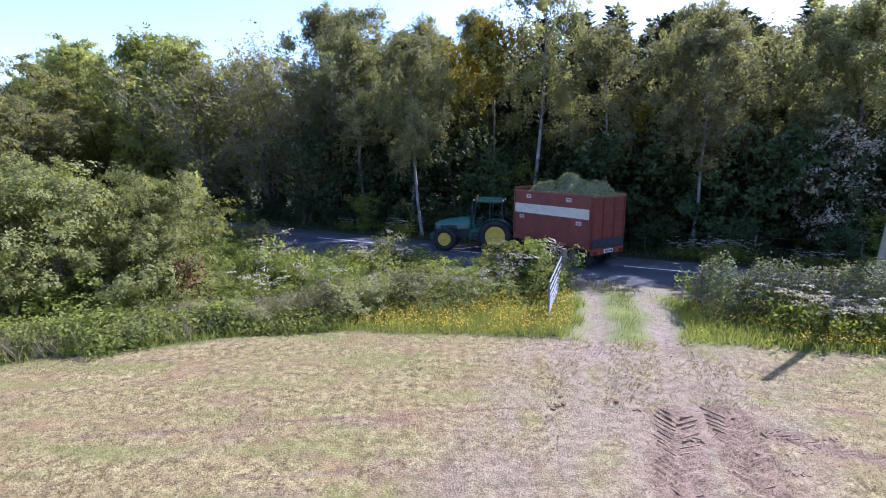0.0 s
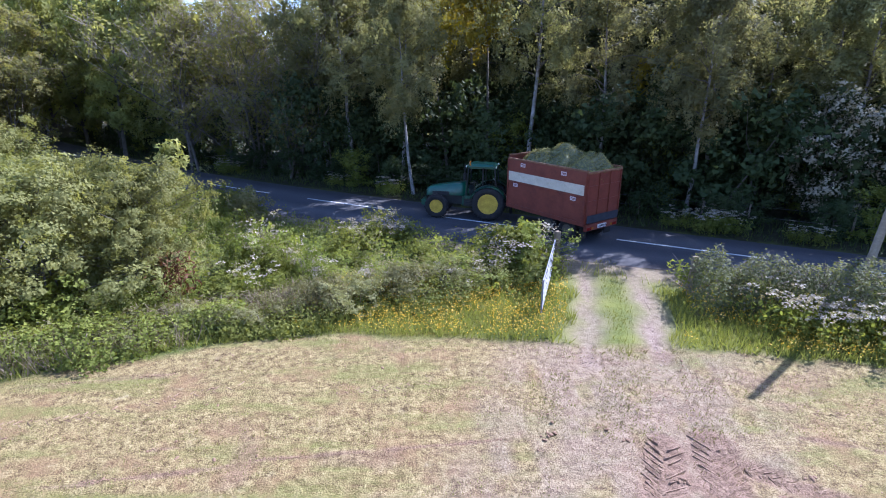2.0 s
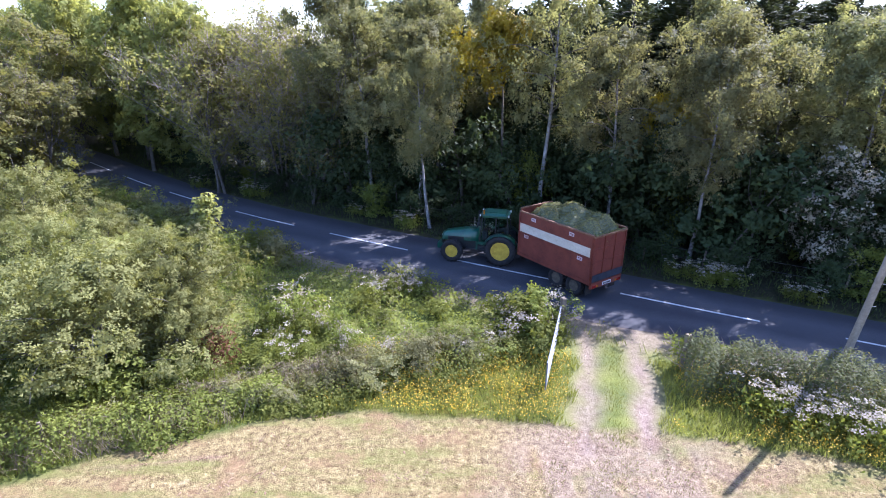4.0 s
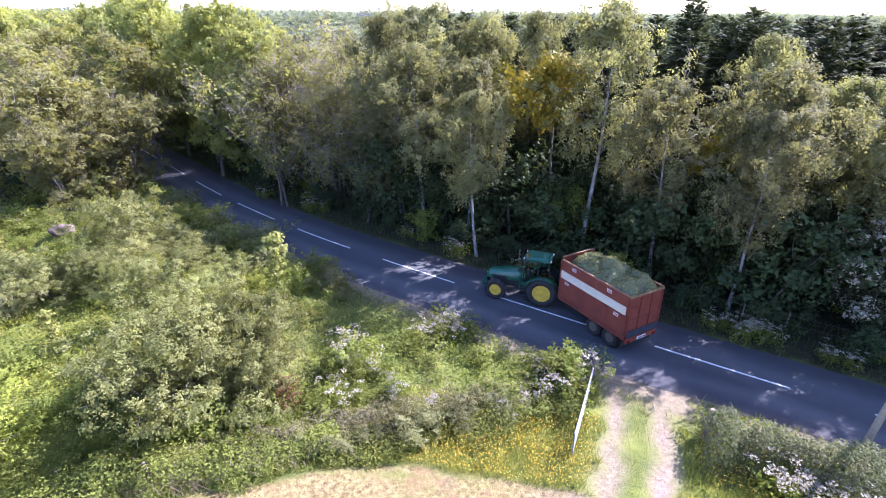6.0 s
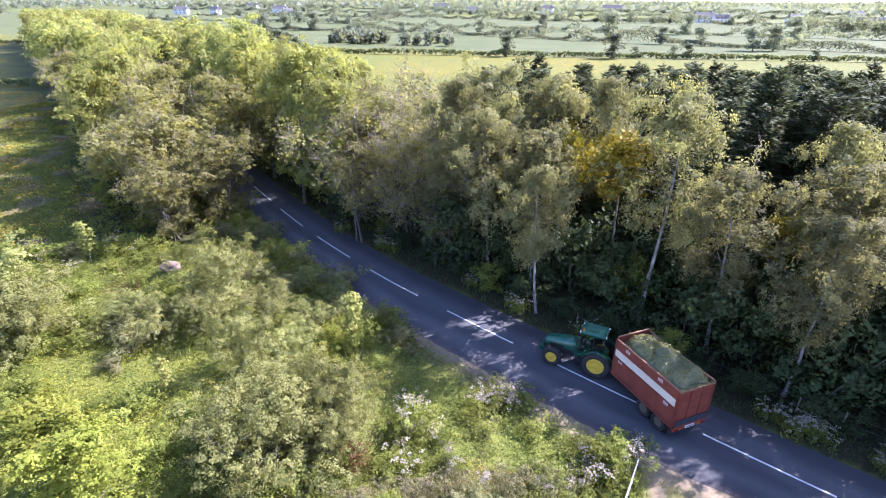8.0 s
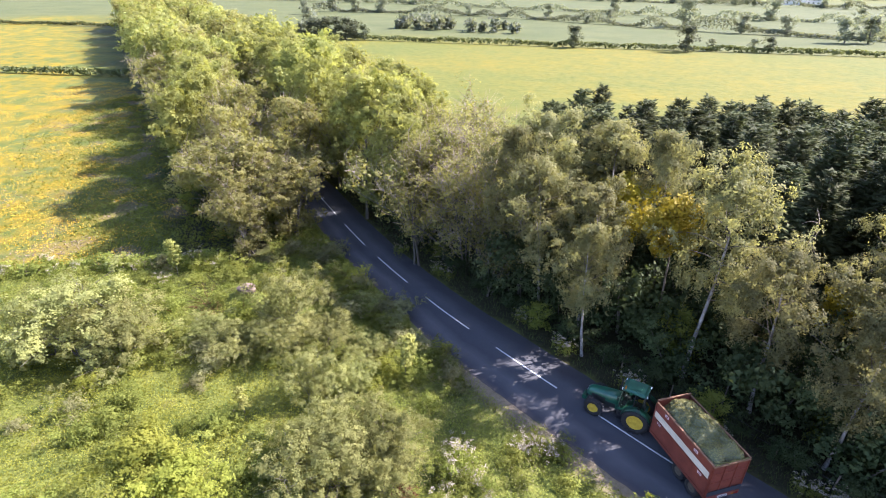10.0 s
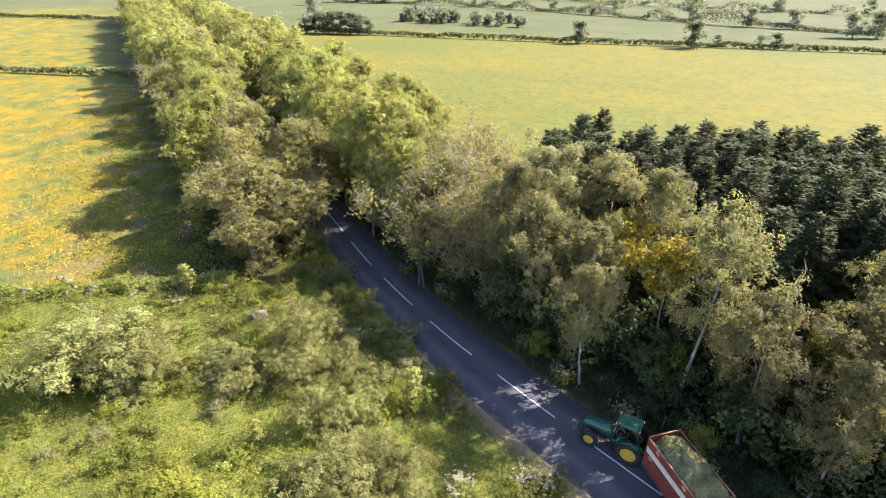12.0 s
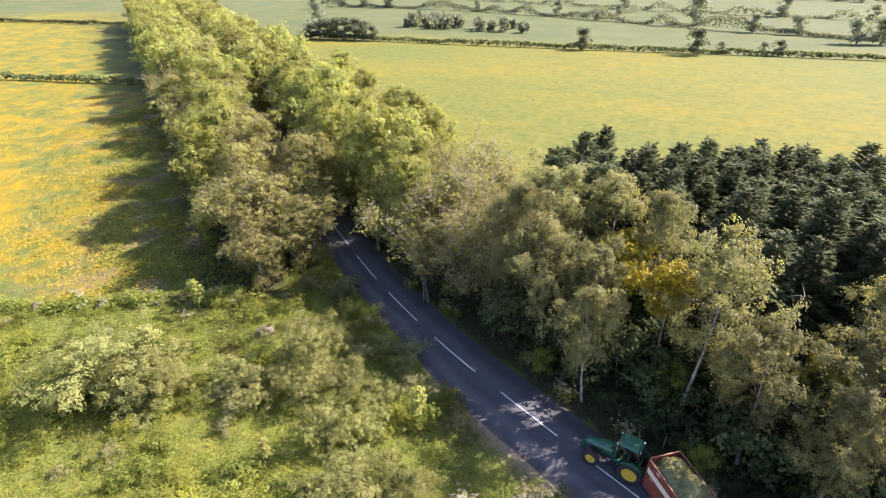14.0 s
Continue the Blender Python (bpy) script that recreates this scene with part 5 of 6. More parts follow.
# chevron prints of tractor tyres in soft soil
bmt = bmesh.new()
for pts, width, pitch, gap in (([(3.5, 7.1), (4.08, 8.45), (4.6, 9.8)], 0.8, 0.2, 0.12), ([(4.95, 7.5), (5.3, 8.7), (5.56, 9.75)], 0.85, 0.2, 0.12), ([(6.0, 9.0), (6.9, 8.4), (8.3, 7.6)], 0.5, 0.19, 0.3),
                               ([(-11.0, 10.3), (-9.37, 10.51), (-7.79, 10.84), (-6.41, 11.5), (-4.6, 12.1)], 0.32, 0.17, 0.3), ([(-2.3, 11.8), (-0.2, 12.15)], 0.3, 0.17, 0.4), ([(8.5, 10.8), (11, 10.0), (13.5, 9.0)], 0.36, 0.18, 0.4)):
    line = catmull(pts, pitch)
    dirs = unit(np.gradient(line, axis=0))
    for (x, y), (dx, dy) in zip(line, dirs):
        worn = vnoise(np.array([[x, y]]), 0.8, 57)[0]
        for s in (-1, 1):
            if r.uniform() < gap * (0.4 + 1.2 * worn):
                continue
            cx, cy = x - dy * s * width * 0.26 + dx * s * pitch * 0.25 + r.normal() * 0.01, y + dx * s * width * 0.26 + dy * s * pitch * 0.25 + r.normal() * 0.01
            ang = math.degrees(math.atan2(dy, dx)) + s * (48 + r.normal() * 4)
            hl, hw = width * 0.34 * r.uniform(0.55, 1.15), pitch * r.uniform(0.05, 0.1)
            m = pose(cx, cy, field_z(cx, cy) - 0.004 - (0.021 if cy > 9.2 else 0.012) * (3 < cx < 8), r.normal() * 3, r.normal() * 2, ang)
            low = [bmt.verts.new(m @ Vector((i * hl, j * hw, -0.04))) for i, j in ((-1, -1), (1, -1), (1, 1), (-1, 1))]
            top = [bmt.verts.new(m @ Vector((i * hl * r.uniform(0.7, 0.95), j * hw * r.uniform(0.35, 0.7), r.uniform(0.005, 0.018)))) for i, j in ((-1, -1), (1, -1), (1, 1), (-1, 1))]
            bmt.faces.new(top)
            for i in range(4):
                bmt.faces.new((low[i], low[(i + 1) % 4], top[(i + 1) % 4], top[i]))
bmesh.ops.recalc_face_normals(bmt, faces=bmt.faces[:])
mt = bpy.data.meshes.new("tread_prints")
bmt.to_mesh(mt)
bmt.free()
mt.materials.append(M_TREAD)
tagged(new("tread_prints", mt), "chevron tyre prints pressed in pinkish field soil", "soil", kind="stuff")
for x, y, q in ((4.5, 8.7, 0.13), (6.9, 8.75, 0.12), (5.7, 7.7, 0.15), (2.3, 10.1, 0.14), (6.2, 8.3, 0.1)):
    for _ in range(7):
        xx, yy = x + r.normal() * q * 0.7, y + r.normal() * q * 0.5
        k = r.uniform(0.3, 0.7) * q
        bmesh.ops.create_icosphere(bmc, subdivisions=1, radius=1, matrix=pose(xx, yy, field_z(xx, yy) + 0.0, r.uniform(0, 30), 0, r.uniform(0, 360)) @ Matrix.Diagonal((k * 0.8, k * 0.5, k * 0.3, 1)))
for pts in RUTS:
    ln = catmull(pts, 0.035)
    for x, y in ln:
        if vnoise(np.array([[x, y]]), 0.5, 59)[0] < 0.42:
            continue
        xx, yy, k = x + r.normal() * 0.03, y + r.normal() * 0.022, r.uniform(0.008, 0.024)
        bmesh.ops.create_icosphere(bmc, subdivisions=1, radius=1, matrix=pose(xx, yy, field_z(xx, yy), 0, 0, r.uniform(0, 360)) @ Matrix.Diagonal((k * 1.5, k, k * 0.7, 1)))
# soil thrown up round the gateway
near_gate = np.column_stack([5.4 + r.normal(size=420) * 2.1, 11.5 + r.normal(size=420) * 1.6])
for x, y in near_gate[vnoise(near_gate, 0.9, 61) > 0.4]:
    k = r.uniform(0.008, 0.026)
    bmesh.ops.create_icosphere(bmc, subdivisions=1, radius=1, matrix=pose(x, y, field_z(x, y), 0, 0, r.uniform(0, 360)) @ Matrix.Diagonal((k * 1.6, k, k * 0.4, 1)))
for x, y in Pd:
    if vnoise(np.array([[x, y]]), 1.5, 55)[0] < 0.62:
        continue
    bmesh.ops.create_icosphere(bmc, subdivisions=1, radius=1, matrix=pose(x, y, field_z(x, y), 0, 0, r.uniform(0, 360)) @ Matrix.Diagonal((r.uniform(0.03, 0.08), r.uniform(0.02, 0.04), r.uniform(0.01, 0.03), 1)))
mc = bpy.data.meshes.new("soil_clods")
bmc.to_mesh(mc)
bmc.free()
mc.materials.append(M_SOIL)
tagged(new("soil_clods", mc), "brown soil clods lying in stubble", "soil", kind="stuff")


def verge_zone(P, r):
    side = road_side(P)
    return (side > 2.85) & (side < 7.5)


P, r = scatter(90000, -45, 30, 12, 64, verge_zone, 61)
P = P[:26000]
blades(P, r, 0.36, 0.02, M_SHADEGRASS, "verge_grass", "rough green grass on the shaded verge")


def near_verge(P, r):
    side = road_side(P)
    return (side < -2.9) & (side > -5.0) & ~((P[:, 0] > -15) & (P[:, 0] < 9) & (side > -4.4))


P, r = scatter(60000, -45, 30, 8, 60, near_verge, 62)
blades(P[:14000], r, 0.45, 0.02, M_GRASS, "roadside_grass", "rough green grass at the road edge")


# cow parsley clumps
def parsley_meshes(seed):
    r = np.random.default_rng(seed)
    lines, heads, leaves = [], [], []
    for k in range(26):
        f = np.array([*(r.normal(size=2) * 0.45), 0])
        top = f + np.array([*(r.normal(size=2) * 0.12), r.uniform(0.65, 1.15)])
        lines.append((np.array([f, (f + top) / 2 + r.normal(size=3) * 0.02, top]), np.array([0.008, 0.006, 0.004])))
        for _ in range(16):
            a, q = r.uniform(0, 6.28), math.sqrt(r.uniform()) * 0.14
            heads.append(top + np.array([math.cos(a) * q, math.sin(a) * q, 0.02 - q * q]))
        for _ in range(18):
            leaves.append(f + (top - f) * r.uniform(0.1, 0.75) + r.normal(size=3) * np.array([0.12, 0.12, 0.05]))
    L = np.array(leaves)
    L[:, 2] = np.maximum(L[:, 2], 0.03)
    return (tubes("parsley_stems", lines, M_WEED, 3), leaf_mesh("parsley_leaves", L, M_WEED, 0.14, 0.5, 0.6, r),
            leaf_mesh("parsley_flowers", np.array(heads), M_PETAL, 0.06, 0.95, 2.0, r))


PARSLEY = [parsley_meshes(71), parsley_meshes(72)]
PARS_AT = [(-17.2, 44.3), (-18.3, 44.9), (-20.9, 43.7), (-15.9, 41.3), (-14.8, 40.9), (-6.9, 36.9), (-6.2, 36.2), (-3.1, 34.1), (-2.5, 33.7), (2.6, 31.3), (2.0, 31.7), (7.2, 28.9),
           (8.0, 28.4), (12.6, 25.6), (13.3, 25.2), (14.0, 24.9), (11.8, 26.0), (16.4, 23.6), (17.0, 23.1), (13.8, 25.4),
           (-2.9, 23.2), (-2.3, 23.5), (-3.4, 23.0), (-6.2, 17.6), (-7.0, 21.2), (-38.5, 30.2),
           (10.3, 14.8), (10.9, 14.35), (11.5, 14.1), (12.1, 13.8), (12.8, 13.5), (13.5, 13.15), (14.3, 12.8), (11.2, 14.8), (12.4, 14.1)]
for i, (x, y) in enumerate(PARS_AT):
    pl = thing("cow_parsley", "clump of white-flowered cow parsley", "wildflowers", "cow parsley clumps", Matrix.LocRotScale((x, y, float(ground_z(np.array([[x, y]]))[0])), Euler((0, 0, i * 1.3)), Vector([(0.65 if y > 23 else 0.9) + 0.35 * math.sin(i * 3.7) ** 2] * 3)))
    for nm, me in zip(("stems", "leaves", "flowers"), PARSLEY[i % 2]):
        part(nm, me, None, pl)

# dead bracken patch, stone and brash
tagged(new("dead_bracken", leaf_mesh("dead_bracken", np.column_stack([rng.normal(-8.4, 0.35, 420), rng.normal(17.0, 0.3, 420), rng.uniform(0.3, 1.7, 420)]), M_DEAD, 0.2, 0.35, 0, rng)), "rust-brown dead bracken beside a willow bush", "bracken", kind="stuff")
bq = np.random.default_rng(9)
brash = thing("brash_heap", "heap of dead brown branches in the scrub", "brushwood", m=pose(-30.6, 28.2, 0.2))
part("branches", tubes("brash", [(limb_line(bq.normal(size=3) * np.array([1.1, 0.7, 0.1]) + np.array([0, 0, 0.5]), unit(bq.normal(size=3) * np.array([1, 1, 0.35])), 1.6, bq, 0.2, 0, 4), np.array([0.03, 0.02, 0.015, 0.006])) for _ in range(110)], M_DEAD, 4), None, brash)
bs = bmesh.new()
bmesh.ops.create_icosphere(bs, subdivisions=3, radius=1)
for v in bs.verts:
    v.co = Vector((v.co.x * 0.95, v.co.y * 0.55, v.co.z * 0.6)) * (0.85 + 0.35 * noise.noise(v.co * 1.3))
me = bpy.data.meshes.new("boulder")
bs.to_mesh(me)
bs.free()
me.materials.append(M_STONE)
ob = tagged(new("boulder", me), "pinkish boulder on a scrubby mound", "stone")
ob.matrix_basis = pose(-28.6, 29.8, 2.05, 8, 0, 25)


# ---------------------------------------------------------------- gate, posts, pole, fence
def build_gate():
    hinge, free_end = Vector((4.55, 20.0, 0)), Vector((3.25, 15.75, 0))
    d = free_end - hinge
    L = d.length
    g = thing("field_gate", "open galvanised steel field gate swung into the grass", "gate", m=Matrix.Translation(hinge) @ Euler((0, 0, math.atan2(d.y, d.x))).to_matrix().to_4x4())
    for z in (0.22, 0.38, 0.55, 0.74, 0.95, 1.2):
        part("rail", rod((0.08, 0, z), (L, 0, z), 0.024), M_GALV, g)
    for x in (0.08, L):
        part("stile", rod((x, 0, 0.16), (x, 0, 1.24), 0.028), M_GALV, g)
    for x in (L * 0.36, L * 0.68):
        part("upright", boxes((x - 0.025, x + 0.025, -0.012, 0.012, 0.2, 1.22)), M_GALV, g)
    part("brace", rod((0.1, 0.03, 0.24), (L * 0.5, 0.03, 1.18), 0.016), M_GALV, g)


def build_post(x, y, h, w, label, tilt=0.0):
    bm = bmesh.new()
    box(bm, -w / 2, w / 2, -w / 2, w / 2, -0.3, h, 0.02)
    me = bpy.data.meshes.new("post")
    bm.to_mesh(me)
    bm.free()
    me.materials.append(M_POST)
    ob = tagged(new("gate_post" if w > 0.15 else "fence_post", me), label, "post", "" if w > 0.15 else "old fence posts")
    ob.matrix_basis = pose(x, y, 0, tilt, 0, 20)


build_gate()
build_post(4.7, 20.3, 1.45, 0.2, "weathered wooden gate post in a bramble hedge")
build_post(8.75, 17.55, 1.35, 0.19, "weathered gate post at the end of a hedge")
for x, y in ((-12.1, 13.0),):
    build_post(x, y, 0.85, 0.1, "old grey wooden fence post in weeds", 4)


def build_pole():
    base, top = np.array([14.3, 17.2, 0.0]), np.array([15.32, 17.3, 8.55])
    p = thing("utility_pole", "leaning weathered wooden utility pole behind a hedge", "utility pole", m=pose(*base))
    d = top - base
    part("shaft", tubes("pole_shaft", [(np.array([-d * 0.08, d * 0.5, d]), np.array([0.135, 0.12, 0.10]))], M_POLE, 12), None, p)
    for k in (0.32, 0.42, 0.52, 0.62):
        q = d * k
        part("step_bolt", rod(q, q + np.array([0.26, -0.05, 0.0]), 0.012, 6), M_GALV, p)
    part("insulator", rod(d, d + np.array([0, 0, 0.16]), 0.045), M_POST, p)


build_pole()


def build_verge_fence():
    f = thing("wire_fence", "old post and wire fence along the wood edge", "fence")
    tops = []
    for k, x in enumerate(np.arange(-4, 27, 3.0)):
        q = road_point(x, 5.2 + 0.15 * math.sin(k * 2.3))
        part("post", rod((q[0], q[1], -0.2), (q[0] + 0.03, q[1], 1.15), 0.05, 8), M_POST, f)
        tops.append(q)
    for z in (0.55, 1.05):
        part("wire", tubes("fence_wire", [(np.array([[*t, z] for t in tops]), np.full(len(tops), 0.012))], M_WIRE, 4), None, f)


build_verge_fence()


# ---------------------------------------------------------------- wheels
def wheel(parent, name, x, y, R, width, rim_m, lugs, outer, rim_frac=0.56):
    """A wheel at (x, y) on the ground: tyre with lugs, rim, hub. outer: +1 faces +y."""
    w = part(name, bmesh.new(), M_BLACK, parent)
    w.matrix_basis = pose(x, y, R)
    h = width / 2
    rr = R * rim_frac
    bm = lathe([(rr, -h * 0.8), (R * 0.80, -h), (R * 0.93, -h * 0.92), (R * 0.955, -h * 0.5), (R * 0.955, h * 0.5), (R * 0.93, h * 0.92), (R * 0.80, h), (rr, h * 0.8), (rr * 0.97, 0), (rr, -h * 0.8)])
    for k in range(lugs):
        for s in (-1, 1):
            a = (k + (0.5 if s > 0 else 0)) * 2 * math.pi / lugs
            m = Matrix.Rotation(-a, 4, "Y") @ Matrix.Translation((R * 0.965, s * h * 0.48, 0)) @ Matrix.Rotation(s * radians(40), 4, "X")
            box(bm, -0.035 * R, 0.04 * R, -h * 0.62, h * 0.62, -0.028 * R, 0.028 * R, m=m)
    part("tyre", bm, M_RUBBER, w)
    o = outer
    prof = [(rr, o * h * 0.78), (rr * 0.93, o * h * 0.74), (rr * 0.88, o * h * 0.3), (rr * 0.45, o * h * 0.12), (rr * 0.40, o * h * 0.3), (rr * 0.2, o * h * 0.34), (0.002, o * h * 0.34)]
    rim = part("rim", lathe(prof), rim_m, w)
    bm = bmesh.new()
    for k in range(8):
        a = k * math.pi / 4
        cyl(bm, (rr * 0.3 * math.cos(a), o * h * 0.30, rr * 0.3 * math.sin(a)), (rr * 0.3 * math.cos(a), o * h * 0.42, rr * 0.3 * math.sin(a)), 0.018, seg=6)
    part("wheel_nuts", bm, M_BLACK, rim)
    bm = bmesh.new()
    for k in range(8):
        a = (k + 0.5) * math.pi / 4
        c, d = math.cos(a), math.sin(a)
        cyl(bm, (rr * 0.67 * c, o * h * 0.12, rr * 0.67 * d), (rr * 0.67 * c, o * h * 0.31, rr * 0.67 * d), rr * 0.13, seg=8)
    part("rim_hole", bm, M_BLACK, rim, "dark holes round a wheel rim")["kind"] = "stuff"
    part("inner_rim", lathe([(rr, -o * h * 0.78), (rr * 0.9, -o * h * 0.6), (rr * 0.5, -o * h * 0.1), (0.002, -o * h * 0.1)]), rim_m, w)
    return w


# ---------------------------------------------------------------- trailer: x forward, rear at x = 0
def build_trailer():
    L, W, Z0, Z1 = 4.8, 2.3, 0.98, 3.28
    hd = Vector((-0.583, 0.812, 0)).normalized()
    t = thing("silage_trailer", "rust-red tandem-axle silage trailer with a white side stripe", "trailer",
              m=Matrix.Translation((7.32, 23.35, 0.05)) @ Euler((0, 0, math.atan2(hd.y, hd.x))).to_matrix().to_4x4())
    h = W / 2
    part("floor", boxes((0.05, L, -h, h, Z0 - 0.08, Z0)), M_RED, t)
    for s in (-1, 1):
        y0, y1 = (h - 0.05, h) if s > 0 else (-h, -h + 0.05)
        side = part("side_panel", boxes((0.04, L, y0, y1, Z0, Z1 - 0.02)), M_RED, t)
        o = s * h
        yy = (o, o + 0.012) if s > 0 else (o - 0.012, o)
        part("stripe", boxes((0.12, L - 0.02, *yy, 2.22, 2.66)), M_WHITE, side, "white painted stripe")
        yr = (o, o + 0.04) if s > 0 else (o - 0.04, o)
        part("top_rail", boxes((0.0, L + 0.02, y0 - 0.03, y1 + 0.03, Z1 - 0.05, Z1 + 0.02), bevel=0.01), M_REDRUST, side, "rust-worn top rail")
        part("bottom_rail", boxes((0.0, L, *yr, Z0 - 0.1, Z0 + 0.08), bevel=0.01), M_RED, side)
        part("seam", boxes((0.05, L, yr[0] * 0.5 + yr[1] * 0.5 - 0.008, yr[0] * 0.5 + yr[1] * 0.5 + 0.012, 2.12, 2.17)), M_RED, side)
        for x in (0.04, L - 0.06):
            part("corner_post", boxes((x, x + 0.07, *yr, Z0, Z1 - 0.05)), M_RED, side)
        for x, z in ((0.55, 1.92), (1.15, 2.92), (4.1, 1.95), (3.65, 2.95)):
            lab = part("sticker", boxes((x, x + 0.3, *((yy[0], yy[1] + 0.004) if s > 0 else (yy[0] - 0.004, yy[1])), z, z + 0.17)), M_PINKLABEL, side, "small white sticker with unreadable print")
            ym = (o + 0.016, o + 0.02) if s > 0 else (o - 0.02, o - 0.016)
            part("print_bars", boxes((x + 0.04, x + 0.26, *ym, z + 0.09, z + 0.125), (x + 0.04, x + 0.2, *ym, z + 0.04, z + 0.065)), M_RED, lab)
    fr = part("front_panel", boxes((L - 0.05, L, -h + 0.05, h - 0.05, Z0, Z1 + 0.1)), M_RED, t)
    part("front_rail", boxes((L - 0.07, L + 0.03, -h + 0.02, h - 0.02, Z1 + 0.1, Z1 + 0.17), bevel=0.01), M_REDRUST, fr)
    for y in (-0.55, 0.55):
        part("rib", boxes((L, L + 0.06, y - 0.04, y + 0.04, Z0, Z1 + 0.05)), M_RED, fr)
    # tailgate with ribs
    tg = part("tailgate", boxes((0.0, 0.045, -h + 0.02, h - 0.02, Z0 + 0.02, Z1 - 0.1)), M_RED, t)
    for y in (-h + 0.06, -0.37, 0.37, h - 0.06):
        part("vertical_rib", boxes((-0.055, 0.0, y - 0.03, y + 0.03, Z0 + 0.3, Z1 - 0.1), bevel=0.006), M_RED, tg)
    for z in (1.95, 2.6):
        part("cross_rib", boxes((-0.03, 0.0, -h + 0.06, h - 0.06, z - 0.03, z + 0.03)), M_RED, tg)
    part("top_rail", boxes((-0.05, 0.06, -h, h, Z1 - 0.12, Z1 - 0.04), bevel=0.01), M_REDRUST, tg, "rust-worn top rail")
    part("rubber_flap", boxes((-0.075, -0.058, -h + 0.08, h - 0.08, Z0 + 0.03, Z0 + 0.38)), M_NAVY, tg, "dark rubber flap")
    bp = part("bumper", boxes((-0.06, 0.06, -h + 0.05, h - 0.05, 0.66, Z0 - 0.02), bevel=0.015), M_RED, t)
    for s in (-1, 1):
        part("tail_lamp", boxes((-0.09, -0.06, s * 0.88 - 0.13, s * 0.88 + 0.13, 0.70, 0.82), bevel=0.01), M_LAMPRED, bp)
        part("indicator", boxes((-0.088, -0.06, s * 0.66 - 0.06, s * 0.66 + 0.06, 0.71, 0.81), bevel=0.01), M_ORANGE, bp)
        part("mud_flap", boxes((0.25, 0.28, s * 0.85 - 0.22, s * 0.85 + 0.22, 0.25, 0.75)), M_RUBBER, t)
    plate = part("number_plate", boxes((-0.085, -0.062, -0.3, 0.3, 0.72, 0.88), bevel=0.004), M_PLATE, bp)
    part("plate_bars", boxes(*[(-0.09, -0.0855, -0.25 + k * 0.085, -0.19 + k * 0.085, 0.755, 0.845) for k in range(6)]), M_INK, plate)
    # running gear
    for s in (-1, 1):
        part("chassis_rail", boxes((0.1, L + 0.2, s * 0.5 - 0.06, s * 0.5 + 0.06, 0.66, 0.9)), M_RED, t)
    for x in (0.98, 2.12):
        part("axle", rod((x, -0.85, 0.5), (x, 0.85, 0.5), 0.06), M_BLACK, t)
        for s in (-1, 1):
            wheel(t, "trailer_wheel", x, s * 0.93, 0.5, 0.36, M_RIMGREY, 16, s, 0.55)
    for s in (-1, 1):
        part("drawbar", cyl(bmesh.new(), (L - 0.1, s * 0.45, 0.75), (L + 1.02, 0.0, 0.62), 0.06, seg=8), M_RED, t)
    part("tow_eye", rod((L + 0.98, 0, 0.62), (L + 1.2, 0, 0.62), 0.05), M_BLACK, t)
    part("jack_stand", boxes((L + 0.5, L + 0.6, 0.28, 0.38, 0.25, 0.95)), M_BLACK, t)
    return t


trailer = build_trailer()


def build_load():
    """The heap of chopped grass in the trailer."""
    nx, ny = 60, 30
    xs, ys = np.linspace(0.07, 4.74, nx), np.linspace(-1.09, 1.09, ny)
    X, Y = np.meshgrid(xs, ys)
    P = np.stack([X.ravel(), Y.ravel()], 1)
    u, v = (P[:, 0] - 2.4) / 2.35, P[:, 1] / 1.1
    z = 3.06 + 0.74 * (1 - np.abs(v) ** 2.2) * (1 - np.abs(u) ** 3.5) + 0.62 * (vnoise(P, 0.62, 3) - 0.5) * (1 - v ** 4) + 0.26 * (vnoise(P, 0.24, 4) - 0.5) - 0.18 * smooth(0.2, 1, u)
    z = z - 0.25 * (np.abs(v) > 0.97)
    i, j = np.meshgrid(np.arange(ny - 1), np.arange(nx - 1), indexing="ij")
    F = np.stack([i * nx + j, i * nx + j + 1, (i + 1) * nx + j + 1, (i + 1) * nx + j], -1).reshape(-1, 4)
    q = np.random.default_rng(4)
    k = q.integers(len(P), size=9000)
    C = np.column_stack([P[k] + q.normal(size=(9000, 2)) * 0.03, z[k] + q.uniform(-0.01, 0.05, 9000)])
    C[:, 1] = np.clip(C[:, 1], -1.06, 1.06)
    t = thing("grass_load", "heap of pale green chopped grass filling a trailer", "silage", m=trailer.matrix_basis.copy())
    part("packed_grass", mesh_of("packed_grass", np.column_stack([P, z]), F, M_SILAGEBASE, True), None, t)
    part("loose_grass", leaf_mesh("loose_grass", C, M_SILAGE, 0.12, 0.22, 0.8, q), None, t)
    D = np.column_stack([q.uniform(0.0, 0.12, 700), q.uniform(-1.1, 1.1, 700), 3.2 + q.normal(size=700) * 0.03])
    part("spilling_grass", leaf_mesh("spilling_grass", D, M_SILAGE, 0.14, 0.25, 0.3, q), None, t)


build_load()


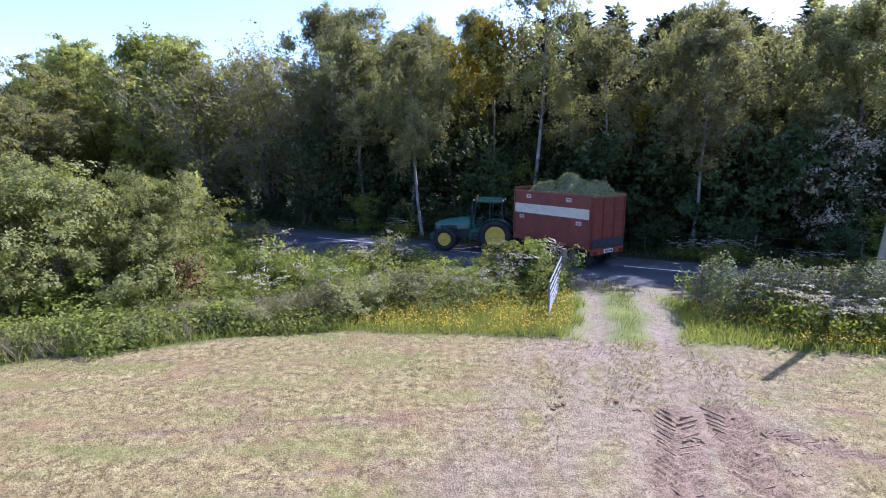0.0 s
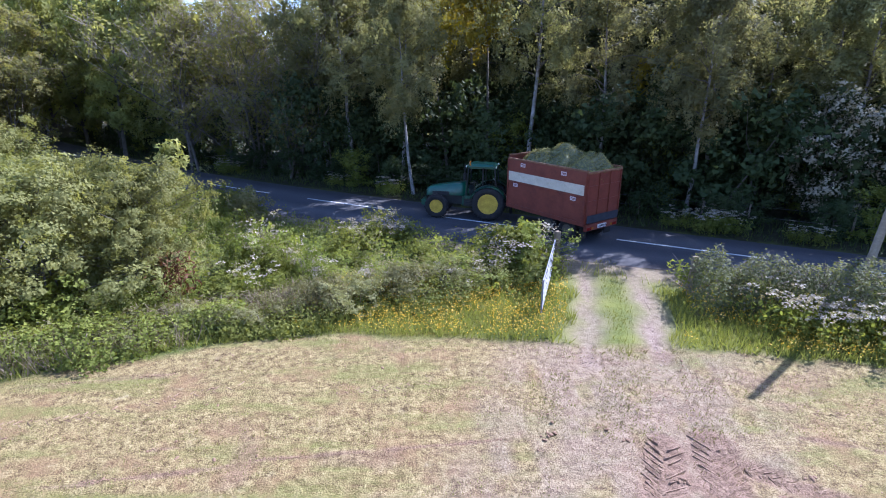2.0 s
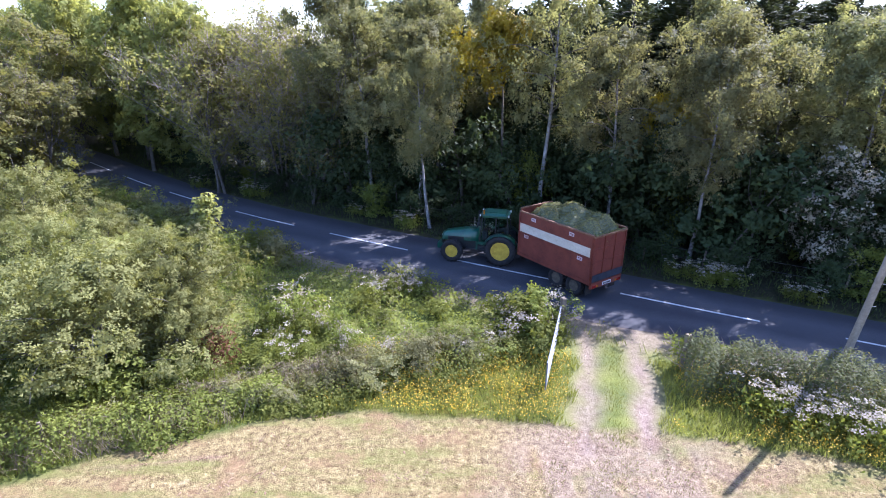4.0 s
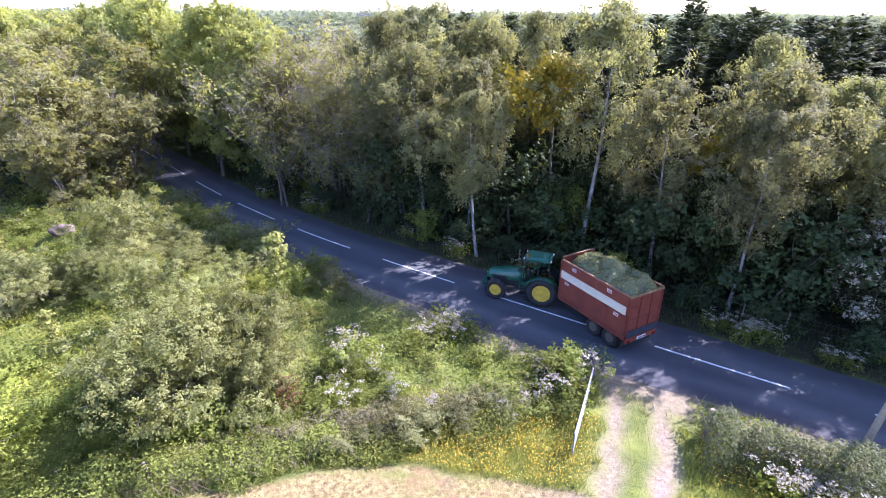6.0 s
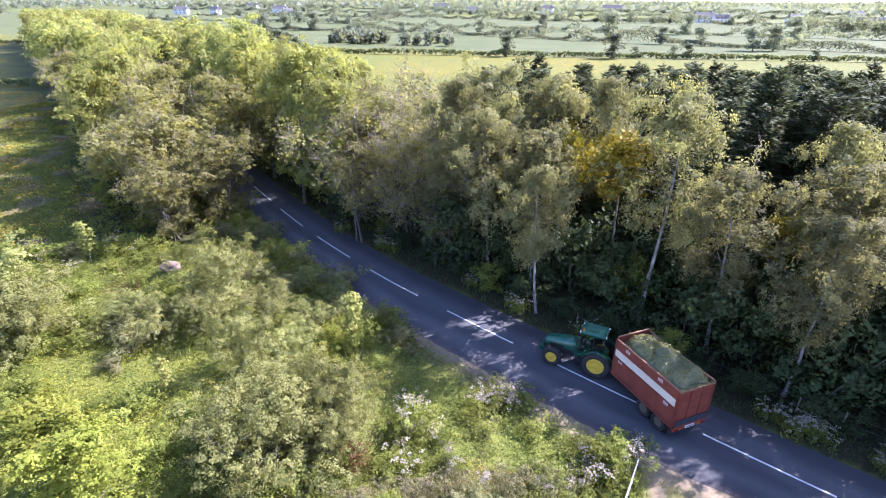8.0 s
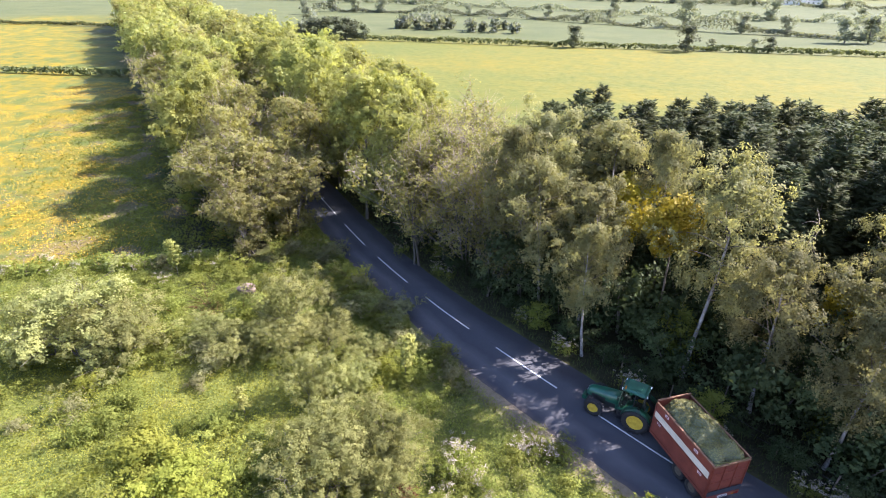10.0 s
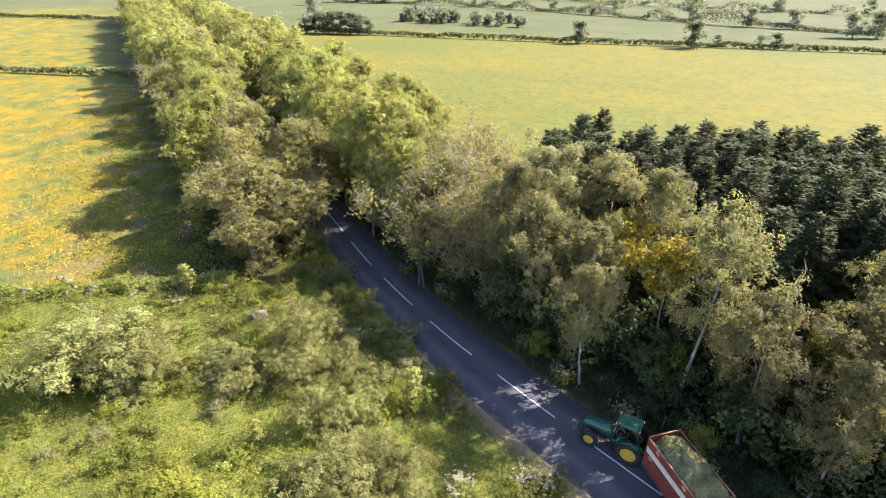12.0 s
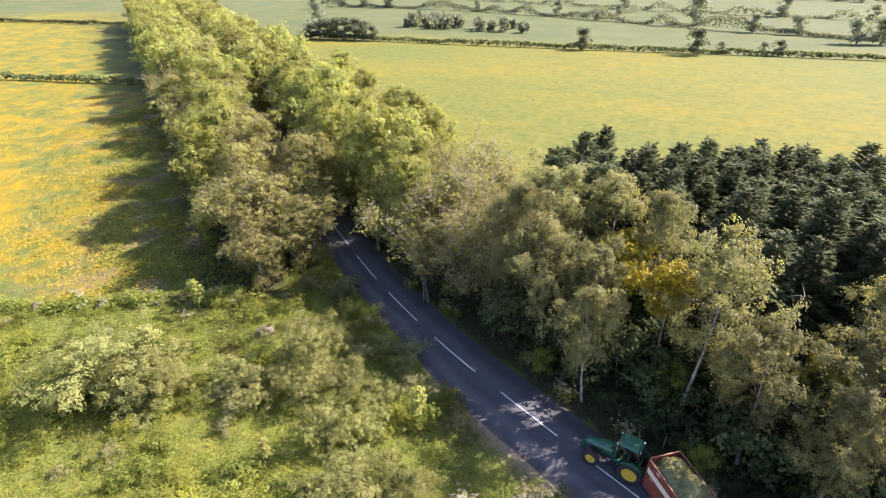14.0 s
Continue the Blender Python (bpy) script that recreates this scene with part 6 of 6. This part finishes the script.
# ---------------------------------------------------------------- tractor: x forward, rear axle at x = 0
def build_tractor():
    hd = Vector((-0.975, 0.22, 0)).normalized()
    t = thing("tractor", "green farm tractor with yellow wheels and a cab", "tractor",
              m=Matrix.Translation((2.9, 28.0, 0.05)) @ Euler((0, 0, math.atan2(hd.y, hd.x))).to_matrix().to_4x4())
    for s in (-1, 1):
        wheel(t, "rear_wheel", 0, s * 0.86, 0.86, 0.48, M_YELLOW, 20, s, 0.6)
        wheel(t, "front_wheel", 2.68, s * 0.84, 0.62, 0.38, M_YELLOW, 17, s, 0.56)
    part("rear_axle", rod((0, -0.75, 0.86), (0, 0.75, 0.86), 0.14), M_GREEN, t)
    part("front_axle", rod((2.68, -0.75, 0.6), (2.68, 0.75, 0.6), 0.1), M_GREEN, t)
    part("transmission", boxes((-0.35, 1.5, -0.27, 0.27, 0.55, 1.1), bevel=0.05), M_GREEN, t)
    part("engine_block", boxes((1.3, 2.9, -0.25, 0.25, 0.62, 1.15), bevel=0.04), M_BLACK, t)
    # sloping bonnet
    bm = bmesh.new()
    sec = [(1.28, 0.42, 1.12, 1.80), (1.9, 0.41, 1.10, 1.74), (2.6, 0.39, 1.08, 1.64), (3.15, 0.36, 1.05, 1.52), (3.34, 0.30, 1.05, 1.40)]
    rings = []
    for x, w, z0, z1 in sec:
        c = 0.13
        rings.append([bm.verts.new(p) for p in ((x, -w, z0), (x, -w, z1 - c), (x, -w + c, z1 - 0.02), (x, 0, z1), (x, w - c, z1 - 0.02), (x, w, z1 - c), (x, w, z0))])
    for a, b in zip(rings[:-1], rings[1:]):
        for i in range(6):
            bm.faces.new((a[i], b[i], b[i + 1], a[i + 1])).smooth = True
    bm.faces.new(rings[0])
    bm.faces.new(rings[-1])
    bmesh.ops.recalc_face_normals(bm, faces=bm.faces[:])
    hood = part("bonnet", bm, M_GREEN, t)
    for s in (-1, 1):
        part("side_grille", boxes((2.1, 3.0, s * 0.392 - 0.02, s * 0.392 + 0.02, 1.1, 1.3)), M_BLACK, hood)
        part("headlight", boxes((3.32, 3.36, s * 0.16 - 0.08, s * 0.16 + 0.08, 1.22, 1.34), bevel=0.01), M_PLATE, hood)
    part("front_grille", boxes((3.30, 3.37, -0.26, 0.26, 0.78, 1.18), bevel=0.02), M_BLACK, t)
    part("front_weight", boxes((3.3, 3.62, -0.36, 0.36, 0.5, 0.82), bevel=0.03), M_GREEN, t)
    part("exhaust", cyl(rod((1.42, -0.5, 1.5), (1.42, -0.5, 2.6), 0.045), (1.42, -0.5, 1.6), (1.42, -0.5, 2.1), 0.075), M_BLACK, t)
    # cab
    part("cab_floor", boxes((-0.45, 1.25, -0.62, 0.62, 1.0, 1.16), bevel=0.03), M_GREEN, t)
    roof = bmesh.new()
    box(roof, -0.34, 1.20, -0.66, 0.66, 2.56, 2.78, 0.09)
    for v in roof.verts:
        if v.co.z > 2.7:
            v.co.x, v.co.y = 0.40 + (v.co.x - 0.40) * 0.84, v.co.y * 0.86
    rf = part("cab_roof", roof, M_GREEN, t)
    part("roof_hatch", boxes((0.1, 0.75, -0.32, 0.32, 2.77, 2.80), bevel=0.01), M_GREEN, rf)
    part("beacon", rod((1.0, 0.5, 2.70), (1.0, 0.5, 2.95), 0.05), M_ORANGE, rf, "amber beacon")
    for s in (-1, 1):
        for x in (-0.33, 1.19):
            part("work_lamp", boxes((x - 0.03, x + 0.03, s * 0.5 - 0.08, s * 0.5 + 0.08, 2.62, 2.72), bevel=0.01), M_PLATE, rf)
    posts = [((-0.36, 0.58, 1.6), (-0.26, 0.58, 2.62)), ((0.34, 0.64, 1.1), (0.32, 0.62, 2.62)), ((1.2, 0.55, 1.1), (1.06, 0.62, 2.62))]
    for a, b in posts:
        for s in (-1, 1):
            part("cab_post", rod((a[0], s * a[1], a[2]), (b[0], s * b[1], b[2]), 0.035, 8), M_BLACK, t)

    def pane(name, *pts):
        bm = bmesh.new()
        n = (Vector(pts[1]) - Vector(pts[0])).cross(Vector(pts[2]) - Vector(pts[0])).normalized() * 0.006
        a = [bm.verts.new(Vector(p) + n) for p in pts]
        b = [bm.verts.new(Vector(p) - n) for p in pts]
        bm.faces.new(a)
        bm.faces.new(b[::-1])
        for i in range(len(pts)):
            j = (i + 1) % len(pts)
            bm.faces.new((a[i], b[i], b[j], a[j]))
        ob = part(name, bm, M_GLASS, t)
        ob.visible_shadow = False
    for s in (-1, 1):
        pane("door_glass", (0.30, s * 0.64, 1.2), (1.16, s * 0.54, 1.2), (1.04, s * 0.60, 2.58), (0.22, s * 0.63, 2.58))
        pane("side_glass", (-0.34, s * 0.56, 1.65), (0.30, s * 0.61, 1.65), (0.28, s * 0.60, 2.56), (-0.25, s * 0.56, 2.56))
        part("step", boxes((0.75, 1.15, s * 0.78 - 0.12, s * 0.78 + 0.12, 0.48, 0.52)), M_BLACK, t)
        part("step", boxes((0.75, 1.15, s * 0.74 - 0.1, s * 0.74 + 0.1, 0.78, 0.82)), M_BLACK, t)
        part("fuel_tank", boxes((0.5, 1.3, s * 0.45 - 0.17, s * 0.45 + 0.17, 0.6, 1.0), bevel=0.06), M_BLACK, t)
        part("mirror_arm", rod((1.06, s * 0.62, 2.3), (1.25, s * 0.98, 2.3), 0.012, 6), M_BLACK, t)
        part("mirror", boxes((1.23, 1.27, s * 1.02 - 0.1, s * 1.02 + 0.1, 2.08, 2.4), bevel=0.015), M_BLACK, t)
        # curved mudguard
        bm = bmesh.new()
        prev = None
        for k in range(13):
            a = radians(18 + k * 12)
            rr = 0.98
            x, z = rr * math.cos(a), 0.86 + rr * math.sin(a) * 0.92
            y0, y1 = s * 0.60, s * 1.06
            row = [bm.verts.new((x, y0, z)), bm.verts.new((x, y1, z)), bm.verts.new((x * 0.96, y1, z - 0.06))]
            if prev:
                for i in range(2):
                    bm.faces.new((prev[i], prev[i + 1], row[i + 1], row[i])).smooth = True
            prev = row
        bmesh.ops.solidify(bm, geom=bm.faces[:], thickness=0.02)
        part("mudguard", bm, M_GREEN, t)
        part("rear_lamp", boxes((-0.82, -0.78, s * 0.82 - 0.09, s * 0.82 + 0.09, 1.25, 1.38), bevel=0.01), M_LAMPRED, t)
    pane("windscreen", (1.22, -0.52, 1.2), (1.22, 0.52, 1.2), (1.08, 0.58, 2.58), (1.08, -0.58, 2.58))
    pane("rear_window", (-0.37, -0.53, 1.6), (-0.37, 0.53, 1.6), (-0.27, 0.54, 2.56), (-0.27, -0.54, 2.56))
    part("seat", boxes((-0.15, 0.3, -0.24, 0.24, 1.35, 1.48), (-0.22, -0.1, -0.24, 0.24, 1.45, 2.0), bevel=0.03), M_BLACK, t)
    part("dashboard", boxes((0.85, 1.1, -0.3, 0.3, 1.16, 1.7), bevel=0.04), M_BLACK, t)
    wh = part("steering_wheel", lathe([(0.2, -0.015), (0.22, 0), (0.2, 0.015), (0.18, 0), (0.2, -0.015)], seg=18), M_BLACK, t)
    wh.matrix_basis = pose(0.75, 0, 1.75, 90, 0, 0) @ pose(0, 0, 0, 0, 0, 35)
    part("tow_hitch", boxes((-0.95, -0.3, -0.09, 0.09, 0.5, 0.62), bevel=0.02), M_BLACK, t)
    for s in (-1, 1):
        part("lift_arm", rod((-0.2, s * 0.3, 0.62), (-0.95, s * 0.38, 0.66), 0.035, 8), M_BLACK, t)


build_tractor()


# ---------------------------------------------------------------- distance: hedgerows, trees, houses
def far_hedge(pts, h, seed):
    line = catmull(pts, 4.0)
    r = np.random.default_rng(seed)
    s = along(line)
    n = int(s[-1] * (20 if seed < 304 else 7) * h / 1.5)
    q = r.uniform(0, s[-1], n)
    c = np.stack([np.interp(q, s, line[:, 0]), np.interp(q, s, line[:, 1])], 1)
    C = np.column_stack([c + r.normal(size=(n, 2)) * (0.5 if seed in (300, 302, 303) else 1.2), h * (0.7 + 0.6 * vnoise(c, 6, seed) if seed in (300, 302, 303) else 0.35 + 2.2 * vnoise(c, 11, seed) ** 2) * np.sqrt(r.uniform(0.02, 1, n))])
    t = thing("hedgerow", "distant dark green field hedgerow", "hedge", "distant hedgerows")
    # all but three hedgerows take the leaf colour with haze painted in
    part("leaves", leaf_mesh("far_hedge", C, M_HEDGE if seed in (300, 302, 303) else M_HAZYLEAF, 0.75 if seed < 304 else 1.1, 0.8, 0.3, r, tri=True), None, t)


FAR_HEDGES = [([(-141, 204), (-104, 208.6), (-34, 217.5), (25, 227), (73, 233.6), (190, 250)], 2.0), ([(-225, 345), (-125, 352), (-37, 328), (6, 311), (88, 290), (240, 262)], 3.2),
              ([(-172, 99.3), (-146, 105), (-128, 109)], 1.6), ([(-330, 192), (-255, 207), (-225, 212)], 1.8), ([(-141, 204), (-190, 290), (-225, 345)], 3.0),
              ([(-400, 450), (-196, 449), (6, 400), (180, 380), (420, 360)], 3.5), ([(-420, 560), (-200, 600), (60, 560), (330, 520)], 4), ([(-700, 800), (-300, 760), (110, 740), (600, 700)], 5),
              ([(-37, 328), (-20, 400)], 2.5), ([(88, 290), (130, 390)], 2.5), ([(-800, 1000), (0, 960), (800, 900)], 6), ([(-560, 300), (-330, 192)], 3), ([(-196, 449), (-200, 600)], 3), ([(60, 560), (110, 740)], 4)]
for i, (pts, h) in enumerate(FAR_HEDGES):
    far_hedge(pts, h, 300 + i)

r_f = np.random.default_rng(77)
spots = []
for pts, h in FAR_HEDGES[:2] + FAR_HEDGES[4:]:
    line = catmull(pts, 4.0)
    for k in range(0, len(line), 4):
        if r_f.uniform() < (0.22 if line[k][1] < 260 else 0.32):
            spots.append((line[k] + r_f.normal(size=2) * 2, r_f.uniform(0.3, 0.75) if line[k][1] < 330 else r_f.uniform(0.45, 1.1)))
far_c = []
groves = np.column_stack([r_f.uniform(-1000, 800, 1500), r_f.uniform(520, 1150, 1500)])
groves = groves[vnoise(groves * np.array([0.45, 1.0]), 70, 21) > 0.72]
groves = np.concatenate([groves, np.column_stack([r_f.uniform(150, 330, 60), r_f.uniform(440, 500, 60)]), np.column_stack([r_f.uniform(-120, -60, 20), r_f.uniform(255, 275, 20)])])
for p in groves:
    s = r_f.uniform(0.6, 1.4) if p[1] > 300 else r_f.uniform(0.4, 0.7)
    far_c.append(np.column_stack([p[0] + r_f.normal(size=140) * 2.2 * s, p[1] + r_f.normal(size=140) * 2.2 * s, np.clip(r_f.normal(5.0, 2.4, 140), 0.6, 10) * s]))
for p, s in [q for q in spots if q[0][1] > 420]:
    far_c.append(np.column_stack([p[0] + r_f.normal(size=140) * 2.2 * s, p[1] + r_f.normal(size=140) * 2.2 * s, np.clip(r_f.normal(5.0, 2.4, 140), 0.6, 10) * s]))
# far trees, coloured with the haze already in their leaves
tagged(new("far_trees", leaf_mesh("far_trees", np.concatenate(far_c), M_HAZYLEAF, 1.45, 0.85, 0.3, r_f, tri=True)), "scattered trees in far fields", "trees", kind="stuff")
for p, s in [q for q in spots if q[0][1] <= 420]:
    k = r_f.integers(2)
    plant("distant_tree", (DISTANT if p[1] < 300 else HAZY_TREES)[k], p[0], p[1], "distant round-headed hedgerow tree", "tree", "distant trees", s, r_f.uniform(0, 6), squash=1.25)
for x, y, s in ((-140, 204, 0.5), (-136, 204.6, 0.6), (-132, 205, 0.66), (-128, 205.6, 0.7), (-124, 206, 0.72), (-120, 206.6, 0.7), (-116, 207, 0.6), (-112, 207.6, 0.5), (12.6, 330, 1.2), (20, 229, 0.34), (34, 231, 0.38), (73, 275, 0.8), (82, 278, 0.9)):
    plant("distant_tree", (DISTANT if x < -100 else HAZY_TREES)[int(s * 10) % 2], x, y, "distant round-headed hedgerow tree", "tree", "distant trees", s, x, squash=1.35)


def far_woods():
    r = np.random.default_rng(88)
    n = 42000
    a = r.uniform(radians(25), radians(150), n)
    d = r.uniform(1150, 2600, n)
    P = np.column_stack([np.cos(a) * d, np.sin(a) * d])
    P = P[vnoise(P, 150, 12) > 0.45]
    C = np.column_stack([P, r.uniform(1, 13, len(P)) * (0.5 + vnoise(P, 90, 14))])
    tagged(new("far_woods", leaf_mesh("far_woods", C, M_HAZYLEAF, 5.5, 0.9, 0.1, r, tri=True)), "hazy far woods near the horizon", "woods", kind="stuff")


far_woods()


def house(x, y, w, d, h, turn, storeys=2):
    t = thing("house", "white rendered farmhouse with a dark slate roof", "house", "distant houses", pose(x, y, 0, 0, 0, turn))
    part("wall", boxes((-w / 2, w / 2, -d / 2, d / 2, -0.3, h)), M_HOUSEWALL, t)
    bm = bmesh.new()
    e = 0.4
    v = [bm.verts.new(p) for p in ((-w / 2 - e, -d / 2 - e, h - 0.1), (w / 2 + e, -d / 2 - e, h - 0.1), (w / 2 + e, d / 2 + e, h - 0.1), (-w / 2 - e, d / 2 + e, h - 0.1), (-w / 2 - e, 0, h + d * 0.42), (w / 2 + e, 0, h + d * 0.42))]
    for f in ((0, 1, 5, 4), (2, 3, 4, 5), (0, 4, 3), (1, 2, 5), (0, 3, 2, 1)):
        bm.faces.new([v[i] for i in f])
    bmesh.ops.recalc_face_normals(bm, faces=bm.faces[:])
    rf = part("roof", bm, M_SLATE, t)
    for s in (-1, 1):
        part("chimney", boxes((s * w * 0.4 - 0.4, s * w * 0.4 + 0.4, -0.4, 0.4, h + d * 0.25, h + d * 0.42 + 1.1)), M_HOUSEWALL, rf)
    for k in range(3):
        for st in range(storeys):
            xx = (k - 1) * w * 0.3
            part("window", boxes((xx - 0.6, xx + 0.6, -d / 2 - 0.05, -d / 2 + 0.05, 1.0 + st * 2.7, 2.3 + st * 2.7)), M_DARKGLASS, t)


for x, y, w, d, h, a in ((-470, 600, 16, 8, 5.5, 12), (-432, 612, 13, 8, 5.5, -20), (-390, 690, 18, 9, 5.5, 5), (-360, 655, 12, 7, 4, 40), (110, 600, 18, 9, 5.5, 8), (128, 606, 12, 8, 4, -15), (183, 580, 14, 8, 5.5, 25),
                         (235, 560, 20, 9, 4, 0), (-150, 780, 16, 9, 5.5, 10), (-60, 900, 22, 10, 6, -5), (300, 760, 18, 9, 5.5, 18), (-560, 900, 18, 9, 5.5, 0), (40, 980, 30, 12, 6, 0), (-250, 1000, 26, 12, 6, 5)):
    house(x, y, w, d, h, a)
